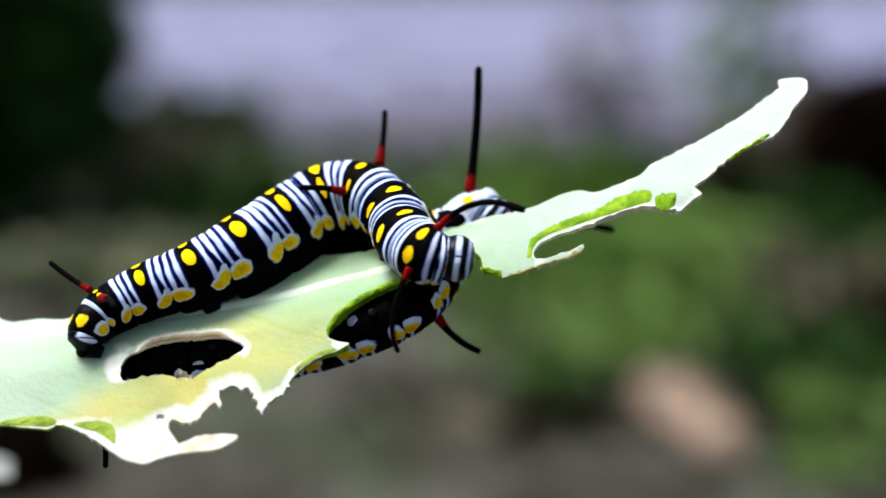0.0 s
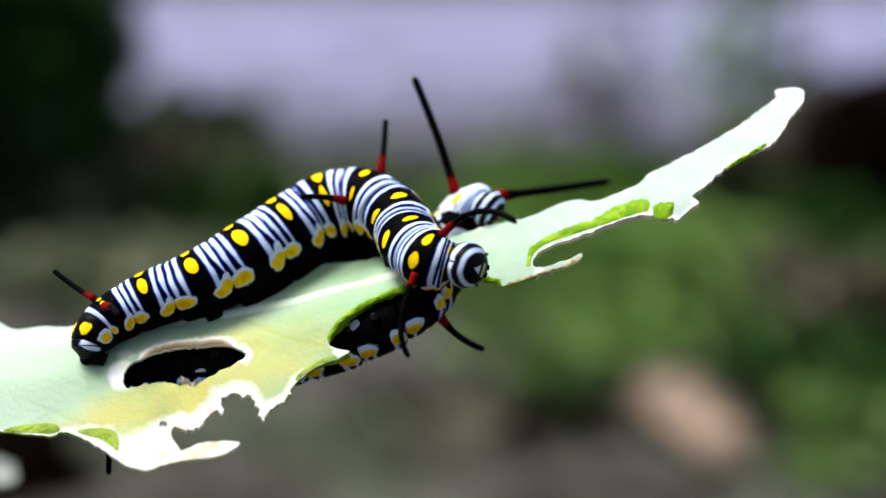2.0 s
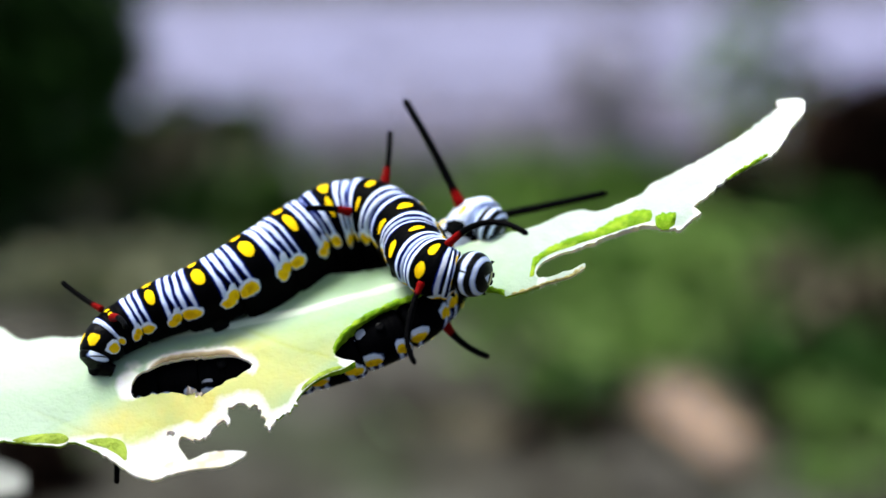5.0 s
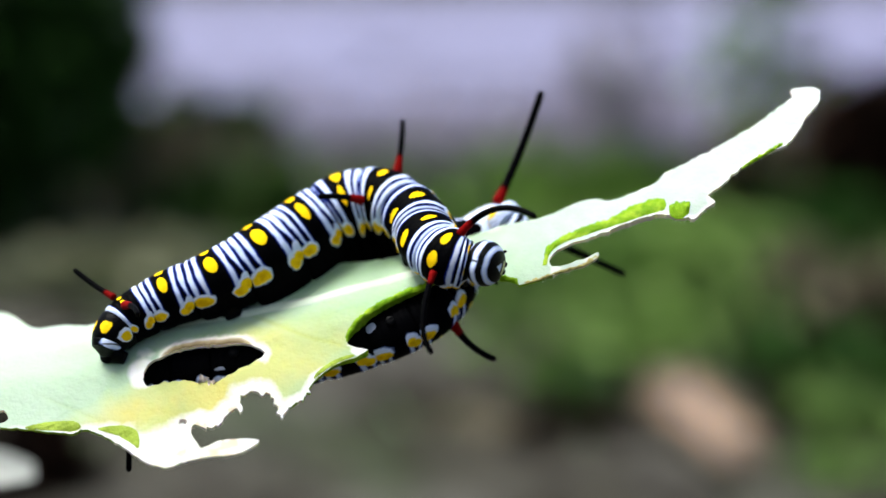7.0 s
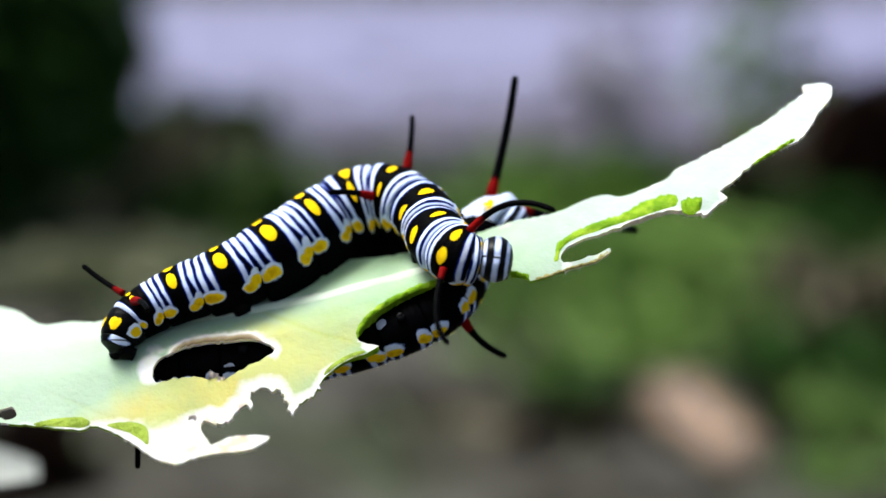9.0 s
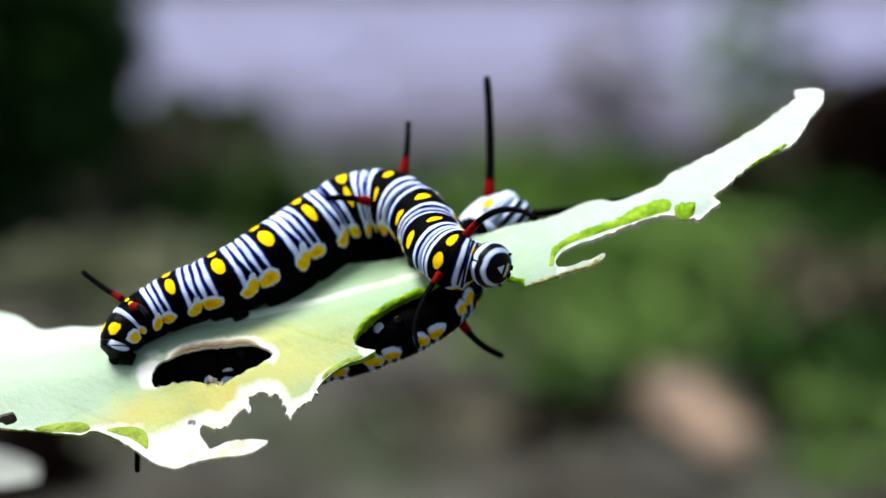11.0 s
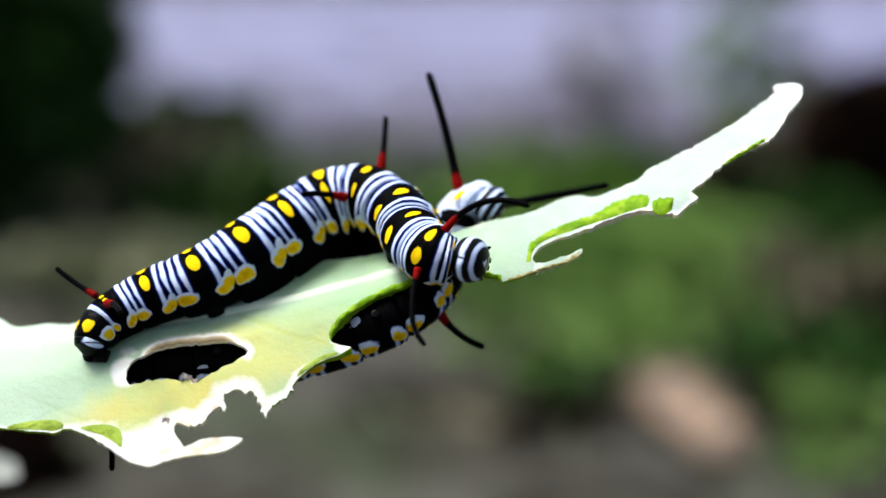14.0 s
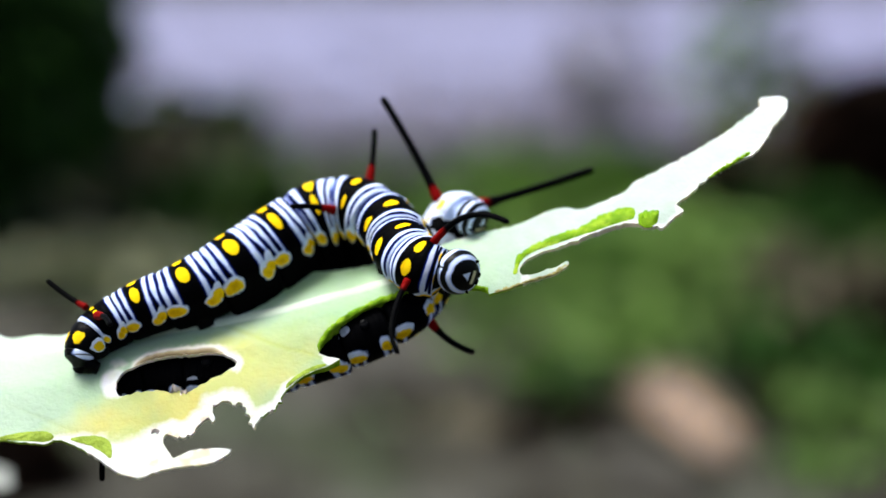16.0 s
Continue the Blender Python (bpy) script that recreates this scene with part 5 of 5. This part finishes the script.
    nod_2 = [
        (0, 4.202, 4.187, 2.886, -155.7, -46.2, -19.6),
        (0.5, 4.306, 4.231, 2.704, -155.6, -46.1, -18.4),
        (1, 3.638, 4.289, 2.734, -155.4, -46.0, -16.8),
        (1.5, 4.268, 3.403, 4.058, -158.6, -52.0, -41.8),
        (2, 3.878, 3.048, 4.158, -159.4, -55.2, -48.3),
        (2.5, 3.552, 2.566, 4.132, -160.3, -60.1, -56.2),
        (3, 3.217, 2.156, 4.409, -161.0, -64.3, -62.0),
        (3.5, 3.310, 1.603, 4.327, -161.7, -69.8, -68.6),
        (4, 3.266, 1.600, 4.418, -161.7, -69.8, -68.6),
        (6.5, 4.615, 4.400, 2.305, -155.0, -45.9, -13.8),
        (7, 4.615, 4.400, 2.465, -155.0, -45.9, -13.8),
        (7.5, 4.234, 4.400, 2.574, -155.0, -45.9, -13.8),
        (8, 4.292, 4.400, 2.557, -155.0, -45.9, -13.8),
        (8.5, 4.600, 4.400, 2.278, -155.0, -45.9, -13.8),
        (9, 3.523, 4.400, 2.827, -155.0, -45.9, -13.8),
        (11.5, 4.280, 3.867, 3.586, -156.8, -47.6, -28.7),
        (12, 4.175, 3.749, 3.581, -157.3, -48.4, -32.1),
        (12.5, 4.305, 3.821, 3.424, -157.0, -47.9, -30.0),
        (13, 4.460, 3.575, 3.951, -157.9, -50.0, -37.0),
        (13.5, 4.218, 3.612, 3.838, -157.8, -49.7, -36.0),
        (14, 4.079, 3.402, 4.190, -158.6, -52.0, -41.8),
        (14.5, 3.885, 3.073, 4.126, -159.3, -55.0, -47.8),
        (15, 4.297, 3.550, 3.893, -158.0, -50.3, -37.7),
        (15.5, 3.821, 2.863, 3.975, -159.8, -57.0, -51.4),
        (16, 3.499, 2.498, 4.115, -160.4, -60.8, -57.2),
    ]
    neck_2 = [
        (0, 3.524, 4.593, 2.957, 24.6, -0.0, 31.1),
        (0.5, 3.638, 4.616, 2.790, 25.1, -0.1, 31.7),
        (1, 2.984, 4.645, 2.840, 25.7, -0.3, 32.4),
        (1.5, 3.398, 4.202, 3.862, 14.8, 1.6, 18.7),
        (2, 3.065, 4.024, 4.037, 11.6, 1.7, 14.6),
        (2.5, 2.817, 3.783, 4.115, 7.3, 1.4, 9.2),
        (3, 2.548, 3.578, 4.481, 3.9, 0.9, 5.0),
        (3.5, 2.732, 3.301, 4.519, 0.0, 0.0, 0.0),
        (4, 2.688, 3.300, 4.611, 0.0, -0.0, 0.0),
        (6.5, 3.988, 4.700, 2.449, 26.8, -0.7, 33.9),
        (7, 3.988, 4.700, 2.609, 26.8, -0.7, 33.9),
        (7.5, 3.607, 4.700, 2.718, 26.8, -0.7, 33.9),
        (8, 3.665, 4.700, 2.701, 26.8, -0.7, 33.9),
        (8.5, 3.974, 4.700, 2.422, 26.8, -0.7, 33.9),
        (9, 2.896, 4.700, 2.971, 26.8, -0.7, 33.9),
        (11.5, 3.523, 4.433, 3.548, 20.9, 0.9, 26.3),
        (12, 3.390, 4.374, 3.503, 19.4, 1.1, 24.5),
        (12.5, 3.537, 4.410, 3.370, 20.3, 1.0, 25.6),
        (13, 3.631, 4.287, 3.813, 17.1, 1.4, 21.6),
        (13.5, 3.399, 4.306, 3.713, 17.6, 1.4, 22.2),
        (14, 3.209, 4.201, 3.993, 14.8, 1.6, 18.7),
        (14.5, 3.068, 4.036, 4.000, 11.8, 1.7, 14.9),
        (15, 3.463, 4.275, 3.747, 16.8, 1.5, 21.2),
        (15.5, 3.038, 3.931, 3.894, 9.9, 1.6, 12.5),
        (16, 2.774, 3.749, 4.113, 6.7, 1.3, 8.5),
    ]
    chest_2 = [
        (0, 2.545, 5.000, 2.854, 0.0, 28.2, 0.0),
        (0.5, 2.670, 5.000, 2.696, 0.0, 28.8, 0.0),
        (1, 2.030, 5.000, 2.758, 0.0, 29.6, 0.0),
        (1.5, 2.228, 5.000, 3.598, 0.0, 17.2, 0.0),
        (2, 1.951, 5.000, 3.782, 0.0, 13.8, 0.0),
        (2.5, 1.782, 5.000, 3.860, 0.0, 9.2, 0.0),
        (3, 1.580, 5.000, 4.302, 0.0, 5.3, 0.0),
        (3.5, 1.853, 5.000, 4.461, 0.0, 0.0, 0.0),
        (4, 1.810, 5.000, 4.554, 0.0, -0.7, 0.0),
        (6.5, 3.061, 5.000, 2.350, 0.0, 35.3, 0.0),
        (7, 3.061, 5.000, 2.477, 0.0, 38.6, 0.0),
        (7.5, 2.680, 5.000, 2.641, 0.0, 33.1, 0.0),
        (8, 2.739, 5.000, 2.619, 0.0, 33.5, 0.0),
        (8.5, 3.047, 5.000, 2.307, 0.0, 36.9, 0.0),
        (9, 1.969, 5.000, 2.898, 0.0, 32.6, 0.0),
        (11.5, 2.466, 5.000, 3.379, 0.0, 23.7, 0.0),
        (12, 2.304, 5.000, 3.309, 0.0, 22.1, 0.0),
        (12.5, 2.469, 5.000, 3.192, 0.0, 23.0, 0.0),
        (13, 2.503, 5.000, 3.584, 0.0, 19.6, 0.0),
        (13.5, 2.280, 5.000, 3.491, 0.0, 20.2, 0.0),
        (14, 2.038, 5.000, 3.730, 0.0, 17.2, 0.0),
        (14.5, 1.950, 5.000, 3.837, 0.0, 14.0, 0.0),
        (15, 2.328, 5.000, 3.514, 0.0, 19.3, 0.0),
        (15.5, 1.954, 5.000, 3.796, 0.0, 12.1, 0.0),
        (16, 1.750, 5.000, 4.128, 0.0, 8.6, 0.0),
    ]
    upper_2 = [
        (0, 2.326, 4.400, 5.283, -0.1, 4.0, -0.0),
        (0.5, 2.490, 4.400, 5.135, -0.5, 5.1, -0.0),
        (1, 1.902, 4.400, 5.208, 0.0, 6.4, 0.0),
        (1.5, 1.463, 4.400, 5.742, -3.7, -14.2, 0.9),
        (2, 0.995, 4.400, 5.896, -3.4, -19.9, 1.1),
        (2.5, 0.585, 4.400, 5.918, -0.0, -27.7, 0.0),
        (3, 0.197, 4.400, 6.212, -7.5, -33.7, 4.2),
        (3.5, 0.249, 4.400, 6.122, -12.2, -41.8, 8.2),
        (4, 0.180, 4.400, 6.180, -13.1, -42.7, 9.0),
        (6.5, 3.187, 4.400, 4.847, -6.4, 15.7, -1.7),
        (7, 3.399, 4.400, 4.974, -9.1, 21.1, -3.3),
        (7.5, 2.669, 4.400, 5.126, -3.1, 12.2, -0.7),
        (8, 2.751, 4.400, 5.108, -5.7, 12.8, -1.3),
        (8.5, 3.276, 4.400, 4.806, -5.9, 18.4, -1.9),
        (9, 1.930, 4.400, 5.380, -6.8, 11.4, -1.3),
        (11.5, 2.089, 4.400, 5.718, -7.6, -3.2, 0.4),
        (12, 1.826, 4.400, 5.606, -5.1, -6.0, 0.5),
        (12.5, 2.052, 4.400, 5.515, -3.6, -4.4, 0.3),
        (13, 1.879, 4.400, 5.809, -5.0, -10.1, 0.9),
        (13.5, 1.686, 4.400, 5.732, -4.8, -9.3, 0.8),
        (14, 1.273, 4.400, 5.873, -7.2, -14.0, 1.8),
        (14.5, 1.007, 4.400, 5.860, -7.9, -19.1, 2.6),
        (15, 1.684, 4.400, 5.727, -6.5, -10.6, 1.2),
        (15.5, 0.903, 4.400, 5.735, -11.7, -21.9, 4.4),
        (16, 0.521, 4.400, 5.906, -12.3, -27.6, 5.8),
    ]
    side_2 = [
        (0, 6.030, 5.600, 3.481, 180.0, -79.7, 18.2),
        (0.5, 6.211, 5.600, 3.332, 180.0, -76.4, 16.3),
        (1, 5.619, 5.600, 3.549, 180.0, -89.7, 8.3),
        (1.5, 6.141, 5.600, 4.782, 0.0, -83.8, -160.7),
        (2, 5.830, 5.600, 5.462, 0.0, -81.7, -159.4),
        (2.5, 5.118, 5.600, 5.779, 0.0, -74.6, -167.5),
        (3, 4.439, 5.600, 5.818, 0.0, -69.0, 180.0),
        (3.5, 3.999, 5.600, 5.625, 0.0, -66.4, 180.0),
        (4, 3.806, 5.600, 5.478, 0.0, -65.5, 180.0),
        (6.5, 6.239, 5.600, 2.510, 180.0, -70.4, 13.8),
        (7, 6.522, 5.600, 2.190, -180.0, -67.2, 22.0),
        (7.5, 5.997, 5.600, 2.779, 180.0, -77.5, 16.6),
        (8, 6.077, 5.600, 2.819, 180.0, -74.5, 14.4),
        (8.5, 6.342, 5.600, 2.469, 180.0, -68.6, 14.1),
        (9, 5.635, 5.600, 3.462, -180.0, -81.7, 15.4),
        (11.5, 5.750, 5.600, 3.811, -0.0, -81.7, -172.1),
        (12, 5.524, 5.600, 3.908, 0.0, -82.3, -173.3),
        (12.5, 5.891, 5.600, 3.820, 0.0, -86.8, -174.7),
        (13, 5.493, 5.600, 4.123, 0.0, -82.9, -172.8),
        (13.5, 5.394, 5.600, 4.047, 0.0, -81.6, -169.2),
        (14, 4.885, 5.600, 4.180, 0.0, -79.5, -178.5),
        (14.5, 4.521, 5.600, 4.211, 0.0, -77.4, 180.0),
        (15, 5.507, 5.600, 3.874, -0.0, -81.5, -156.5),
        (15.5, 5.632, 5.600, 5.057, 0.0, -79.3, -162.7),
        (16, 5.299, 5.600, 5.587, -0.0, -72.7, -168.4),
    ]
    # the climber's front half creeps forward a little
    creep_1 = [
        (0, 0.000, 0.000),
        (0.5, 0.159, 0.142),
        (1, 0.314, 0.229),
        (1.5, 0.331, 0.208),
        (2, 0.408, 0.240),
        (2.5, 0.486, 0.298),
        (3, 0.514, 0.330),
        (3.5, 0.515, 0.339),
        (4, 0.540, 0.358),
        (6.5, 0.561, 0.271),
        (7, 0.490, 0.269),
        (7.5, 0.446, 0.287),
        (8, 0.443, 0.317),
        (8.5, 0.439, 0.288),
        (9, 0.361, 0.185),
        (11.5, 0.412, 0.240),
        (12, 0.452, 0.216),
        (12.5, 0.524, 0.214),
        (13, 0.558, 0.223),
        (13.5, 0.559, 0.247),
        (14, 0.569, 0.301),
        (14.5, 0.569, 0.324),
        (15, 0.560, 0.310),
        (15.5, 0.603, 0.335),
        (16, 0.744, 0.380),
    ]
    for ob, share in zip(SEGMENTS_1[7:-1], (0.3, 0.6, 0.9, 1.0, 1.0)):
        walk(ob, [(t, pose(x * share / 1000, 0, z * share / 1000)) for t, x, z in creep_1])
    # the hanger lifts its front half as it reaches over the edge
    lift_2 = [
        (0, 0.054, 0.138),
        (0.5, 0.042, 0.110),
        (1, 0.028, 0.072),
        (1.5, 0.250, 0.647),
        (2, 0.311, 0.804),
        (2.5, 0.393, 1.016),
        (3, 0.463, 1.197),
        (3.5, 0.558, 1.441),
        (4, 0.558, 1.442),
        (6.5, 0.000, 0.000),
        (7, 0.000, 0.000),
        (7.5, 0.000, 0.000),
        (8, 0.000, 0.000),
        (8.5, 0.000, 0.000),
        (9, 0.000, 0.000),
        (11.5, 0.134, 0.346),
        (12, 0.164, 0.423),
        (12.5, 0.145, 0.376),
        (13, 0.207, 0.535),
        (13.5, 0.198, 0.511),
        (14, 0.251, 0.647),
        (14.5, 0.307, 0.793),
        (15, 0.213, 0.551),
        (15.5, 0.343, 0.885),
        (16, 0.405, 1.046),
    ]
    for ob, share in zip(SEGMENTS_2[6:-2], (0.15, 0.45, 0.85, 1.0, 1.0)):
        walk(ob, [(t, pose(x * share / 1000, 0, z * share / 1000)) for t, x, z in lift_2])
    mid_2 = [
        (0, -0.700, 0.300, -5.174, -154.0, -44.6, -13.3),
        (0.5, -0.710, 0.300, -5.202, -154.0, -44.5, -13.2),
        (1, -0.722, 0.300, -5.239, -154.1, -44.4, -13.1),
        (1.5, -0.536, 0.300, -4.682, -152.6, -46.2, -14.7),
        (2, -0.486, 0.300, -4.530, -152.2, -46.7, -15.2),
        (2.5, -0.417, 0.300, -4.325, -151.6, -47.3, -15.8),
        (3, -0.359, 0.300, -4.150, -151.0, -47.8, -16.4),
        (3.5, -0.280, 0.300, -3.914, -150.3, -48.6, -17.2),
        (4, -0.280, 0.300, -3.913, -150.3, -48.6, -17.2),
        (6.5, -0.745, 0.300, -5.308, -154.3, -44.2, -12.9),
        (7, -0.745, 0.300, -5.308, -154.3, -44.2, -12.9),
        (7.5, -0.745, 0.300, -5.308, -154.3, -44.2, -12.9),
        (8, -0.745, 0.300, -5.308, -154.3, -44.2, -12.9),
        (8.5, -0.745, 0.300, -5.308, -154.3, -44.2, -12.9),
        (9, -0.745, 0.300, -5.308, -154.3, -44.2, -12.9),
        (11.5, -0.633, 0.300, -4.973, -153.4, -45.3, -13.8),
        (12, -0.609, 0.300, -4.899, -153.2, -45.5, -14.1),
        (12.5, -0.624, 0.300, -4.945, -153.4, -45.4, -13.9),
        (13, -0.572, 0.300, -4.790, -152.9, -45.8, -14.4),
        (13.5, -0.580, 0.300, -4.813, -153.0, -45.8, -14.3),
        (14, -0.536, 0.300, -4.682, -152.6, -46.2, -14.7),
        (14.5, -0.489, 0.300, -4.541, -152.2, -46.6, -15.1),
        (15, -0.567, 0.300, -4.775, -152.9, -45.9, -14.4),
        (15.5, -0.459, 0.300, -4.451, -151.9, -46.9, -15.4),
        (16, -0.408, 0.300, -4.296, -151.5, -47.4, -15.9),
    ]
    for ob, rows in ((HEAD_1, nod_1), (SEGMENTS_1[-1], neck_1), (FEEL_1["right"], right_1), (FEEL_1["left"], left_1), (HEAD_2, nod_2),
                     (SEGMENTS_2[-1], neck_2), (SEGMENTS_2[-2], chest_2), (FEEL_2["mid"], mid_2), (FEEL_2["upper"], upper_2), (FEEL_2["side"], side_2)):
        walk(ob, [(row[0], turned(row)) for row in rows])


motions()
